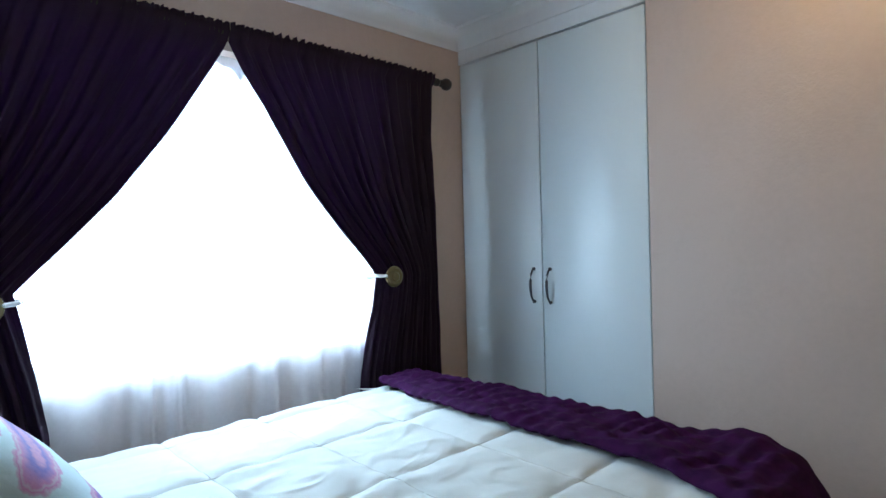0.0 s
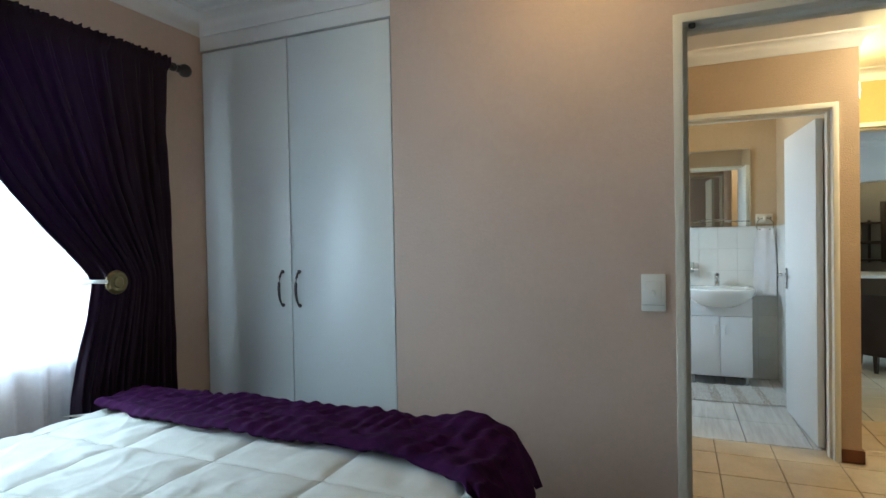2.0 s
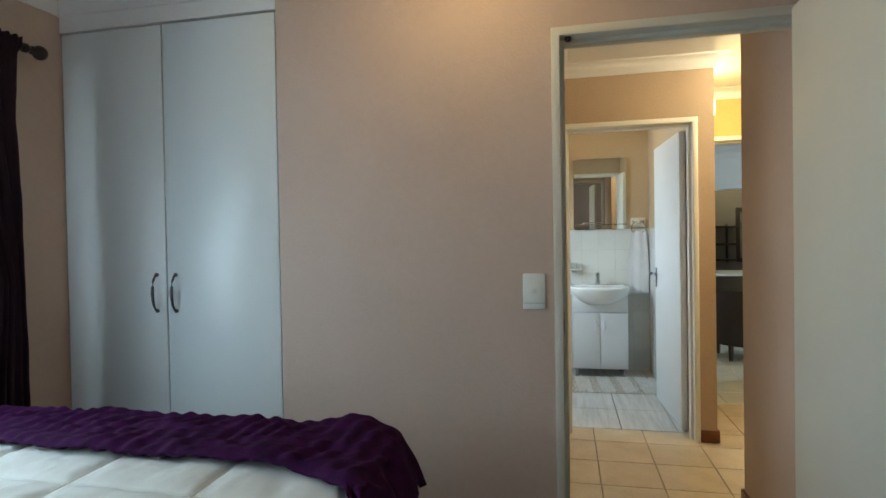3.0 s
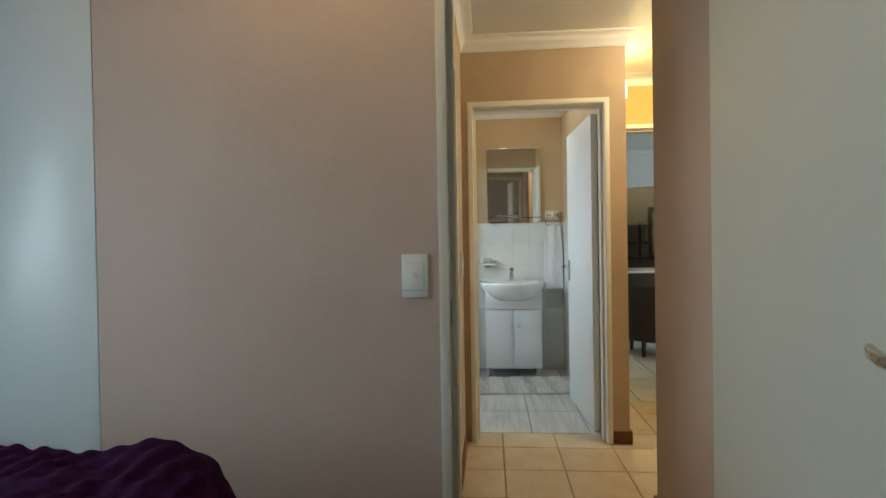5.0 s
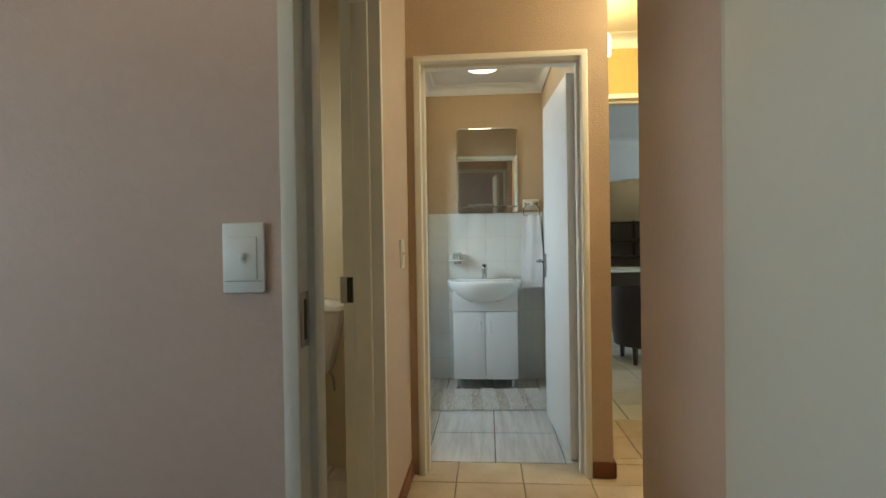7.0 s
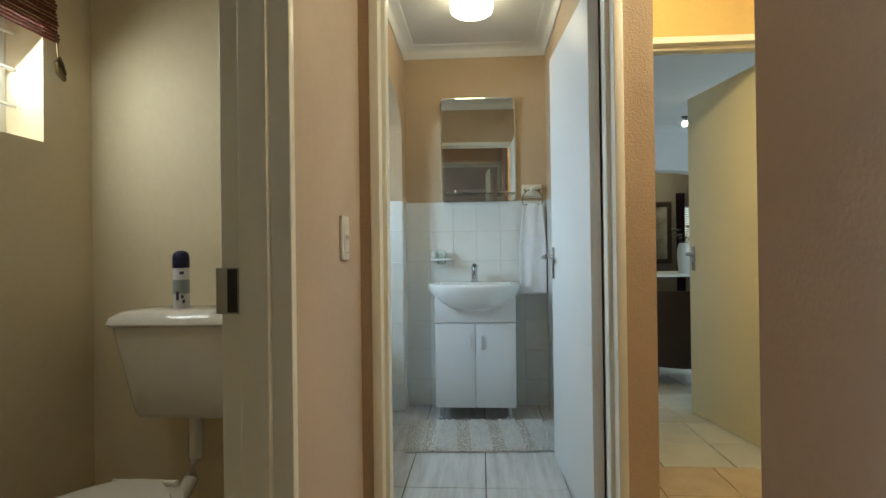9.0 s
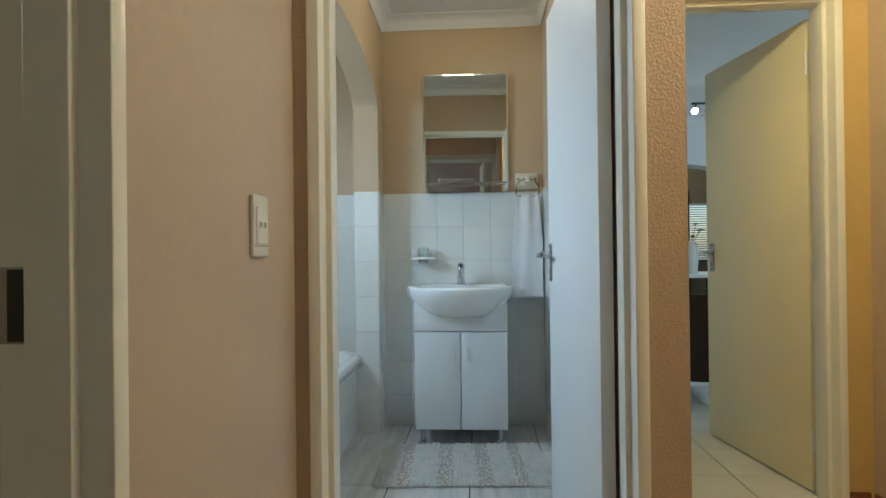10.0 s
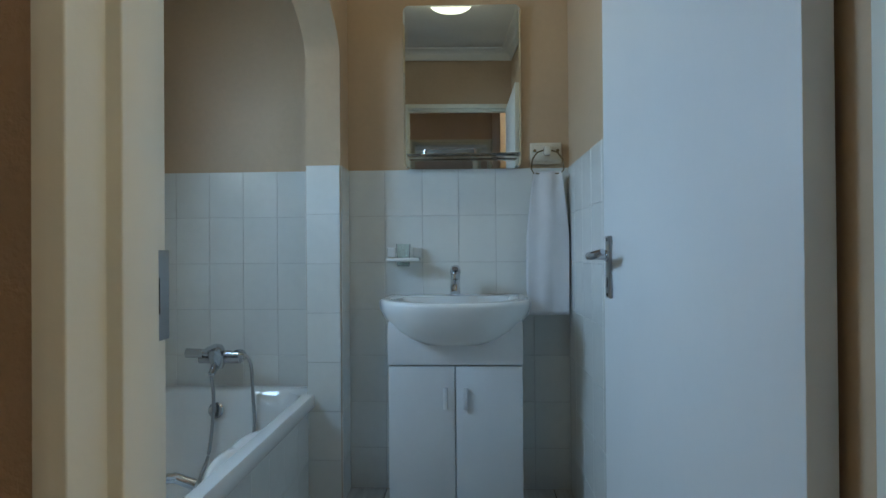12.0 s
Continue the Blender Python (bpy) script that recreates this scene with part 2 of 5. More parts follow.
def rod(bm, a, b, r, n=16, r2=None):
    a, b = Vector(a), Vector(b)
    q = (b - a).to_track_quat("Z", "Y").to_matrix().to_4x4()
    m = Matrix.Translation((a + b) / 2) @ q
    bmesh.ops.create_cone(bm, cap_ends=True, segments=n, radius1=r, radius2=r if r2 is None else r2, depth=(b - a).length, matrix=m)


def tube(bm, pts, r, n=10, flat=1.0):
    """A round bar bent along points."""
    pts = [Vector(p) for p in pts]
    rings = []
    for i, p in enumerate(pts):
        d = (pts[min(i + 1, len(pts) - 1)] - pts[max(i - 1, 0)]).normalized()
        u = d.cross(Vector((0, 0, 1)) if abs(d.z) < 0.95 else Vector((1, 0, 0))).normalized()
        v = d.cross(u)
        rr = r[i] if isinstance(r, (list, tuple)) else r
        rings.append([bm.verts.new(p + u * rr * math.cos(k * math.tau / n) + v * rr * flat * math.sin(k * math.tau / n)) for k in range(n)])
    for a, b in zip(rings, rings[1:]):
        for k in range(n):
            bm.faces.new((a[k], a[(k + 1) % n], b[(k + 1) % n], b[k]))
    bm.faces.new(rings[0][::-1])
    bm.faces.new(rings[-1])


def lathe(bm, profile, centre, axis=(0, 0, 1), n=24, sx=1.0, sy=1.0):
    """Turns a profile of (radius, height) about an axis."""
    q = Vector(axis).to_track_quat("Z", "Y").to_matrix()
    c = Vector(centre)
    rings = []
    for r, h in profile:
        if r < 1e-5:
            rings.append([bm.verts.new(c + q @ Vector((0, 0, h)))])
        else:
            rings.append([bm.verts.new(c + q @ Vector((r * sx * math.cos(k * math.tau / n), r * sy * math.sin(k * math.tau / n), h))) for k in range(n)])
    for a, b in zip(rings, rings[1:]):
        for k in range(n):
            k2 = (k + 1) % n
            if len(a) == 1 and len(b) > 1:
                bm.faces.new((a[0], b[k2], b[k]))
            elif len(b) == 1 and len(a) > 1:
                bm.faces.new((a[k], a[k2], b[0]))
            elif len(a) > 1:
                bm.faces.new((a[k], a[k2], b[k2], b[k]))
    bmesh.ops.recalc_face_normals(bm, faces=bm.faces)


def sheet(bm, nu, nv, place, thick=0.0):
    """A surface from place(u, v) with u and v from 0 to 1, with a back at that thickness if asked."""
    g = [[bm.verts.new(place(i / nu, j / nv)) for j in range(nv + 1)] for i in range(nu + 1)]
    fs = [bm.faces.new((g[i][j], g[i + 1][j], g[i + 1][j + 1], g[i][j + 1])) for i in range(nu) for j in range(nv)]
    bm.normal_update()
    if thick:
        bmesh.ops.solidify(bm, geom=fs, thickness=thick)
    return g


def wall(name, axis, p0, p1, a0, a1, z0, z1, mat, label, holes=()):
    """A straight wall: p0..p1 its thickness across axis, a0..a1 along it, with square holes (a0, a1, z0, z1)."""
    bm = bmesh.new()

    def slab(a, b, c, d):
        if b - a > 1e-4 and d - c > 1e-4:
            box(bm, (p0, a, c) if axis == "x" else (a, p0, c), (p1, b, d) if axis == "x" else (b, p1, d))
    at = a0
    for h0, h1, b, t in sorted(holes):
        slab(at, h0, z0, z1)
        slab(h0, h1, z0, b)
        slab(h0, h1, t, z1)
        at = h1
    slab(at, a1, z0, z1)
    return solid(name, bm, mat, label, "wall", kind="structure", smooth=None)


def cornice(name, corners, z, drop, label="white coved plaster cornice below the ceiling"):
    """A coved moulding round a room whose corners are given anticlockwise."""
    prof = [(0.0, -drop), (0.006, -drop), (0.012, -drop * 0.86)]
    prof += [(0.012 + (drop - 0.024) * (1 - math.cos(a)), -drop * 0.86 + drop * 0.72 * math.sin(a)) for a in (0.25, 0.6, 0.95, 1.25, math.pi / 2)]
    prof += [(drop - 0.002, -drop * 0.12), (drop + 0.004, 0.0)]
    n = len(corners)
    ins = []
    for i, p in enumerate(corners):
        a, b = Vector(corners[i - 1]), Vector(corners[(i + 1) % n])
        d1, d2 = (Vector(p) - a).normalized(), (b - Vector(p)).normalized()
        ins.append(Vector((-d1.y, d1.x)) + Vector((-d2.y, d2.x)))
    bm = bmesh.new()
    rings = [[bm.verts.new((*(Vector(p) + q * d), z + h)) for p, q in zip(corners, ins)] for d, h in prof]
    for a, b in zip(rings, rings[1:]):
        for i in range(n):
            bm.faces.new((a[i], a[(i + 1) % n], b[(i + 1) % n], b[i]))
    return solid(name, bm, CEILING, label, "cornice", kind="structure", smooth=50)


def slab(name, corners, z0, z1, mat, label, category):
    bm = bmesh.new()
    lo, hi = [bm.verts.new((x, y, z0)) for x, y in corners], [bm.verts.new((x, y, z1)) for x, y in corners]
    n = len(corners)
    bm.faces.new(lo[::-1]), bm.faces.new(hi)
    for i in range(n):
        bm.faces.new((lo[i], lo[(i + 1) % n], hi[(i + 1) % n], hi[i]))
    return solid(name, bm, mat, label, category, kind="structure", smooth=None)


def door_frame(name, axis, p0, p1, a0, a1, top, label, mat=None, first=0.055, last=0.042, face=0.031, lip=0.012, stop=0.016):
    """A pressed steel frame that wraps the wall p0..p1: a0..a1 the opening between its rebates, first and last their depths, stop how far the middle stands proud."""
    q0, q1 = p0 - lip, p1 + lip
    outline = [(p0 + 0.002, face), (q0, face), (q0, 0.0), (q0 + first, 0.0), (q0 + first, -stop), (q1 - last, -stop), (q1 - last, 0.0), (q1, 0.0), (q1, face),
               (p1 - 0.002, face), (p1 - 0.002, 0.011), (p0 + 0.002, 0.011)]
    bm = bmesh.new()
    rings = []
    for a, side, up in ((a0, -1, False), (a0, -1, True), (a1, 1, True), (a1, 1, False)):
        ring = []
        for p, d in outline:
            z = top + d if up else 0.0
            ring.append(bm.verts.new((p, a + side * d, z) if axis == "x" else (a + side * d, p, z)))
        rings.append(ring)
    n = len(outline)
    for k in range(3):
        for m in range(n):
            bm.faces.new((rings[k][m], rings[k][(m + 1) % n], rings[k + 1][(m + 1) % n], rings[k + 1][m]))
    bm.faces.new(rings[0][::-1]), bm.faces.new(rings[3])
    bmesh.ops.recalc_face_normals(bm, faces=bm.faces)
    long = [e for e in bm.edges if abs(sum(v.co.z for v in e.verts)) > 1e-4 and len(e.link_faces) == 2 and e.calc_face_angle() > 0.5]
    bmesh.ops.bevel(bm, geom=long, offset=0.0028, segments=2, affect="EDGES", profile=0.5)
    return solid(name, bm, mat or GLOSS_CREAM, label, "door frame", kind="structure", smooth=40)


def skirting(name, runs, h=0.08, t=0.014):
    """Low skirting boards: runs of (axis, wall face, from, to, side)."""
    bm = bmesh.new()
    for axis, p, a, b, s in runs:
        lo, hi = min(p, p + s * t), max(p, p + s * t)
        box(bm, (lo, a, 0.004) if axis == "x" else (a, lo, 0.004), (hi, b, h) if axis == "x" else (b, hi, h), 0.004)
    return solid(name, bm, TERRACOTTA, "red-brown varnished skirting along the foot of the walls", "baseboard", kind="structure", smooth=35)


TILE_MESH = {}


def tile_mesh(w, h, t, mat):
    key = (round(w, 3), round(h, 3), round(t, 4), mat.name)
    if key not in TILE_MESH:
        bm = bmesh.new()
        b = min(0.0022, t * 0.4)
        base = [bm.verts.new((x * w / 2, y * h / 2, 0)) for x, y in ((-1, -1), (1, -1), (1, 1), (-1, 1))]
        mid = [bm.verts.new((x * w / 2, y * h / 2, t - b)) for x, y in ((-1, -1), (1, -1), (1, 1), (-1, 1))]
        top = [bm.verts.new((x * (w / 2 - b), y * (h / 2 - b), t)) for x, y in ((-1, -1), (1, -1), (1, 1), (-1, 1))]
        for a, c in ((base, mid), (mid, top)):
            for k in range(4):
                bm.faces.new((a[k], a[(k + 1) % 4], c[(k + 1) % 4], c[k]))
        bm.faces.new(top)
        TILE_MESH[key] = finish("tile", bm, mat)
    return TILE_MESH[key]


def lay(parent, origin, u, v, us, vs, mat, gap=0.003, t=0.007, keep=None):
    """Lays one tile between each two joints. u, v: directions in the face, their cross product pointing out of it."""
    u, v, o = Vector(u), Vector(v), Vector(origin) - ORIGIN[parent]
    w = u.cross(v)
    for a0, a1 in zip(us, us[1:]):
        for b0, b1 in zip(vs, vs[1:]):
            if a1 - a0 < 0.012 or b1 - b0 < 0.012 or (keep and not keep((a0 + a1) / 2, (b0 + b1) / 2)):
                continue
            ob = new("tile", tile_mesh(a1 - a0 - gap, b1 - b0 - gap, t + random.uniform(-0.0004, 0.0004), mat))
            c = o + u * (a0 + a1) / 2 + v * (b0 + b1) / 2
            ob.matrix_basis = Matrix(((*[x for x in (u.x, v.x, w.x)], c.x), (u.y, v.y, w.y, c.y), (u.z, v.z, w.z, c.z), (0, 0, 0, 1)))
            ob.parent = parent


def joints(start, pitch, lo, hi):
    """The joints of a row of tiles from lo to hi, cut at both ends."""
    k = math.ceil((lo - start) / pitch + 1e-6)
    out = [lo]
    while start + k * pitch < hi - 1e-4:
        if start + k * pitch - out[-1] > 0.01:
            out.append(start + k * pitch)
        k += 1
    return out + [hi]

# ---- the setting: bedroom, hall, toilet, bathroom, living room ----
BX0, BX1, BY0, BY1, BC = -0.45, 2.549, -1.30, 2.165, 2.425
solid_ground = bmesh.new()
box(solid_ground, (-600, -600, -0.34), (600, 600, -0.14))
solid("ground", solid_ground, EARTH, "dry garden ground round the house", "ground", kind="structure", smooth=None)

slab("floor_bedroom", [(BX0, BY0), (2.615, BY0), (2.615, BY1), (BX0, BY1)], -0.1, 0.0, CARPET, "grey-brown carpeted bedroom floor, unseen, pale to bounce light", "floor")
slab("floor_wardrobe", [(2.62, 1.06), (3.16, 1.06), (3.16, 2.165), (2.62, 2.165)], -0.1, 0.0, CARPET, "carpeted floor inside the wardrobe", "floor")
HALL = [(2.68, 0.039), (2.68, -0.854), (3.426, -0.854), (3.426, -1.98), (5.216, -1.98), (5.216, -0.945), (4.30, -0.945), (4.30, 0.039)]
floor_hall = slab("floor_hall", [(2.615, 0.12), (2.615, -0.86), (3.40, -0.86), (3.40, -2.0), (5.222, -2.0), (5.222, -0.94), (4.475, -0.94), (4.475, 0.12)],
                  -0.1, -0.007, GROUT_TAN, "beige stone-look tiled hall floor with dark joints", "floor")
floor_toilet = slab("floor_toilet", [(2.70, 0.12), (4.40, 0.12), (4.40, 1.065), (2.70, 1.065)], -0.1, -0.007, GROUT_TAN, "beige tiled toilet floor", "floor")
floor_bath = slab("floor_bathroom", [(4.475, -0.83), (6.31, -0.83), (6.31, 1.07), (4.475, 1.07)], -0.1, -0.007, GROUT_GREY, "grey wood-look tiled bathroom floor", "floor")
floor_living = slab("floor_living", [(5.222, -5.0), (12.1, -5.0), (12.1, -0.95), (5.222, -0.95)], -0.1, -0.007, GROUT_GREY, "white glossy tiled living room floor", "floor")

slab("ceiling_bedroom", [(BX0, BY0), (2.68, BY0), (2.68, BY1), (BX0, BY1)], BC, BC + 0.08, CEILING, "white plastered bedroom ceiling", "ceiling")
slab("ceiling_hall", HALL, 2.458, 2.53, CEILING, "white plastered hall ceiling", "ceiling")
slab("ceiling_toilet", [(2.68, 0.15), (4.46, 0.15), (4.46, 1.10), (2.68, 1.10)], 2.445, 2.53, CEILING, "white plastered toilet ceiling", "ceiling")
slab("ceiling_bathroom", [(4.40, -0.85), (6.40, -0.85), (6.40, 1.10), (4.40, 1.10)], 2.475, 2.55, CEILING, "white plastered bathroom ceiling", "ceiling")
slab("ceiling_living", [(5.30, -5.1), (12.2, -5.1), (12.2, -0.9), (5.30, -0.9)], 2.50, 2.58, CEILING, "white plastered living room ceiling", "ceiling")
# unseen slab added to keep sky and sun out over the wall tops
slab("roof_slab", [(-1.0, -5.6), (12.7, -5.6), (12.7, 2.7), (-1.0, 2.7)], 2.62, 2.72, CEILING, "plain flat roof, unseen, that shuts daylight out above the ceilings", "roof")
cornice("cornice_bedroom", [(BX0, BY0), (BX1, BY0), (BX1, BY1), (BX0, BY1)], BC, 0.088)
cornice("cornice_hall", HALL, 2.458, 0.08)
cornice("cornice_bathroom", [(4.45, -0.82), (6.30, -0.82), (6.30, 0.15), (4.45, 0.15)], 2.475, 0.075)
cornice("cornice_living", [(5.366, -4.95), (9.2, -4.95), (9.2, -0.99), (5.366, -0.99)], 2.50, 0.08)

BEIGE = "beige-pink painted plaster wall"
wall("wall_bedroom_window", "y", 2.165, 2.39, BX0 - 0.15, 2.70, -0.1, 2.6, PAINT, "beige-pink plaster wall round the bedroom window", [(0.58, 2.02, 0.90, 2.08)])
wall("wall_bedroom_head", "x", BX0 - 0.15, BX0, BY0, 2.165, -0.1, 2.6, PAINT, BEIGE)
wall("wall_bedroom_south", "y", BY0 - 0.15, BY0, BX0 - 0.15, 2.68, -0.1, 2.6, PAINT, BEIGE)
wall("wall_bedroom_door", "x", 2.549, 2.68, BY0, 2.165, -0.1, 2.6, PAINT, "beige-pink plaster wall between bedroom and hall",
     [(-0.833, 0.006, -0.1, 2.063), (1.117, 2.165, -0.1, 2.36)])
wall("wall_wardrobe_back", "x", 3.16, 3.24, 1.065, 2.39, -0.1, 2.6, PAINT, BEIGE)
wall("wall_hall_toilet", "y", 0.039, 0.168, 2.68, 4.40, -0.1, 2.6, HALL_PAINT, "beige plaster wall between hall and toilet", [(2.774, 3.579, -0.1, 2.059)])
wall("wall_hall_south", "y", -0.98, -0.854, 2.68, 3.426, -0.1, 2.6, PAINT, BEIGE)
wall("wall_passage_west", "x", 3.30, 3.4255, -2.10, -0.9805, -0.1, 2.6, PAINT, BEIGE)
wall("wall_passage_south", "y", -2.12, -1.98, 3.426, 5.216, -0.1, 2.6, HALL_PAINT, "beige plaster passage wall with a closed door", [(4.219, 5.001, -0.1, 2.059)])
wall("wall_living_door", "x", 5.216, 5.366, -5.1, -0.945, -0.1, 2.6, LAMPLIT_PAINT, "plaster wall round the living room door, lamp yellow in its beige", [(-1.858, -1.053, -0.1, 2.071)])
wall("wall_bathroom_door", "x", 4.30, 4.438, -0.945, 0.20, -0.1, 2.6, ROUGH_PAINT, "coarse-textured beige plaster wall round the bathroom door", [(-0.825, -0.020, -0.1, 2.057)])
wall_bath_right = wall("wall_bathroom_right", "y", -0.945, -0.822, 4.4385, 6.30, -0.1, 2.6, BATH_PAINT, "beige wall above white tiles in the bathroom")
wall_bath_back = wall("wall_bathroom_back", "x", 6.30, 6.44, -0.945, 1.25, -0.1, 2.6, BATH_PAINT, "beige wall above white tiles behind the basin")
wall("wall_toilet_side", "y", 1.065, 1.11, 2.68, 3.16, -0.1, 2.6, CREAM, "cream painted toilet wall")
wall("wall_toilet_window", "y", 1.0652, 1.25, 3.24, 4.40, -0.1, 2.6, CREAM, "cream painted toilet wall with a small window", [(3.69, 4.17, 1.44, 2.04)])
wall("wall_toilet_back", "x", 4.40, 4.455, 0.20, 1.25, -0.1, 2.6, CREAM, "cream painted wall behind the toilet")
wall("wall_toilet_front", "x", 2.685, 2.72, 0.1685, 1.065, -0.1, 2.6, CREAM, "cream painted toilet wall")
wall_alcove_end = wall("wall_alcove_end", "x", 4.4555, 4.52, 0.2005, 1.065, -0.1, 2.6, BATH_PAINT, "beige wall at the end of the bath alcove")
wall_alcove_window = wall("wall_alcove_window", "y", 1.065, 1.345, 4.456, 6.30, -0.1, 2.6, BATH_PAINT, "beige wall with a window above the bath", [(4.95, 5.55, 1.44, 2.02)])
wall("wall_living_north", "y", -0.99, -0.9455, 5.366, 12.1, -0.1, 2.6, WHITE_WALL, "white painted living room wall")
wall("wall_living_south", "y", -5.15, -4.95, 5.366, 12.1, -0.1, 2.6, WHITE_WALL, "white painted living room wall with a window", [(6.6, 8.6, 0.88, 2.12)])
wall("wall_dining_end", "x", 12.0, 12.2, -5.15, -0.95, -0.1, 2.6, DIM_WALL, "dining room end wall with a window, the room's dimness in its colour", [(-4.3, -3.7, 0.88, 1.76)])


def arch_wall(name, axis, p0, p1, a0, a1, o0, o1, spring, rise, top, mat, label):
    """A wall with an opening under a flat elliptical arch."""
    bm = bmesh.new()

    def at(p, a, z):
        return (p, a, z) if axis == "x" else (a, p, z)
    for lo, hi in ((a0, o0), (o1, a1)):
        if hi - lo > 1e-3:
            box(bm, at(p0, lo, -0.1), at(p1, hi, top))
    c, h, n = (o0 + o1) / 2, (o1 - o0) / 2, 28
    line = [(c - h * math.cos(k * math.pi / n), spring + rise * math.sin(k * math.pi / n)) for k in range(n + 1)]
    for (ua, za), (ub, zb) in zip(line, line[1:]):
        q = [[bm.verts.new(at(p, u, z)) for u, z in ((ua, za), (ub, zb), (ub, top), (ua, top))] for p in (p0, p1)]
        bm.faces.new(q[0]), bm.faces.new(q[1][::-1])
        bm.faces.new((q[0][0], q[1][0], q[1][1], q[0][1]))
    bmesh.ops.remove_doubles(bm, verts=bm.verts, dist=1e-5)
    bmesh.ops.recalc_face_normals(bm, faces=bm.faces)
    return solid(name, bm, mat, label, "wall", kind="structure", smooth=30)


wall_arch = arch_wall("wall_bath_arch", "y", 0.15, 0.295, 4.4505, 6.30, 4.62, 6.139, 1.86, 0.245, 2.6, BATH_PAINT, "beige plaster arch in front of the bath alcove")
arch_wall("wall_living_arch", "x", 9.2, 9.42, -4.95, -0.99, -3.55, -1.35, 1.55, 0.44, 2.6, WHITE_WALL, "white wall with a wide arch to the dining room")

# the bathroom's tiled dado lies on a thin bed of grout
ZT = [0.0, 0.18, 0.382, 0.586, 0.79, 0.995, 1.20, 1.404]


def dado(name, lo, hi):
    bm = bmesh.new()
    box(bm, lo, hi)
    return solid(name, bm, GROUT_WHITE, "pale grout bed under white wall tiles", "tiled wall", kind="structure", smooth=None)


G = 0.004
dado_back = dado("dado_back", (6.30 - G, -0.822, 0), (6.2995, 0.15, 1.402))
dado_alcove = dado("dado_alcove_back", (6.30 - G, 0.295, 0.40), (6.2995, 1.065, 1.402))
# begins past the door: bare paint there draws the gap's shade
dado_right = dado("dado_right", (4.56, -0.8215, 0), (6.29, -0.822 + G, 1.402))
dado_pillar = dado("dado_pillar", (6.139 - G, 0.152, 0), (6.1385, 0.293, 1.402))
dado_return = dado("dado_return", (6.139, 0.15 - G, 0), (6.29, 0.1495, 1.402))
dado_window = dado("dado_alcove_window", (4.53, 1.065 - G, 0.40), (6.29, 1.0645, 1.402))
dado_pier = dado("dado_pier", (4.455, 0.15 - G, 0), (4.62, 0.1495, 1.402))

# door frames
door_frame("door_frame_bedroom", "x", 2.549, 2.68, -0.822, -0.005, 2.052, "off-white enamelled steel door frame of the bedroom", DOOR_WHITE)
door_frame("door_frame_toilet", "y", 0.039, 0.168, 2.785, 3.568, 2.048, "cream enamelled steel door frame of the toilet", first=0.045, last=0.046)
door_frame("door_frame_bathroom", "x", 4.30, 4.438, -0.814, -0.031, 2.046, "cream enamelled steel door frame of the bathroom")
door_frame("door_frame_living", "x", 5.216, 5.366, -1.847, -1.064, 2.060, "cream enamelled steel door frame of the living room")
door_frame("door_frame_passage", "y", -2.12, -1.98, 4.23, 4.99, 2.048, "cream enamelled steel door frame in the passage")
skirting("baseboard_hall", [("y", 0.039, 3.602, 4.30, -1), ("x", 4.30, -0.958, -0.847, -1), ("y", -0.945, 4.286, 5.20, -1), ("y", -0.854, 2.70, 3.439, 1),
                            ("x", 3.4255, -1.96, -0.854, 1), ("y", -1.98, 3.44, 4.195, 1), ("y", -1.98, 5.025, 5.20, 1), ("x", 5.216, -1.96, -1.88, -1)])

# ---- windows ----


def casement(name, x0, x1, z0, z1, y, label, cols, pane):
    """A framed window in a wall that runs along x, set at depth y, with a sill."""
    w = thing(name, ((x0 + x1) / 2, y, z0), label, "window", kind="structure")
    bm = bmesh.new()
    for a, b, c, d in ((x0, x0 + 0.045, z0, z1), (x1 - 0.045, x1, z0, z1), (x0 + 0.045, x1 - 0.045, z0, z0 + 0.045), (x0 + 0.045, x1 - 0.045, z1 - 0.045, z1)):
        box(bm, (a, y - 0.02, c), (b, y + 0.02, d), 0.004)
    step = (x1 - x0) / cols
    for k in range(1, cols):
        box(bm, (x0 + k * step - 0.016, y - 0.018, z0 + 0.045), (x0 + k * step + 0.016, y + 0.018, z1 - 0.045), 0.004)
    part("window_frame", bm, ALU, w)
    for k in range(cols):
        bm = bmesh.new()
        box(bm, (x0 + k * step + 0.03, y - 0.003, z0 + 0.03), (x0 + (k + 1) * step - 0.03, y + 0.003, z1 - 0.03))
        part("pane", bm, pane, w).visible_shadow = False
    return w


casement("window_1", 0.58, 2.02, 0.90, 2.08, 2.345, "wide bedroom window behind net and curtains", 3, GLASS)
w2 = casement("window_2", 3.69, 4.17, 1.44, 2.04, 1.215, "small toilet window with a white frame and burglar bars", 1, FROST)
bm = bmesh.new()
for z in (1.56, 1.68, 1.80, 1.92):
    rod(bm, (3.69, 1.165, z), (4.17, 1.165, z), 0.006, 8)
part("burglar_bar", bm, ALU, w2)
casement("window_3", 4.95, 5.55, 1.44, 2.02, 1.318, "bathroom window above the bath", 2, FROST)
casement("window_4", 6.6, 8.6, 0.88, 2.12, -5.08, "living room window", 3, GLASS)

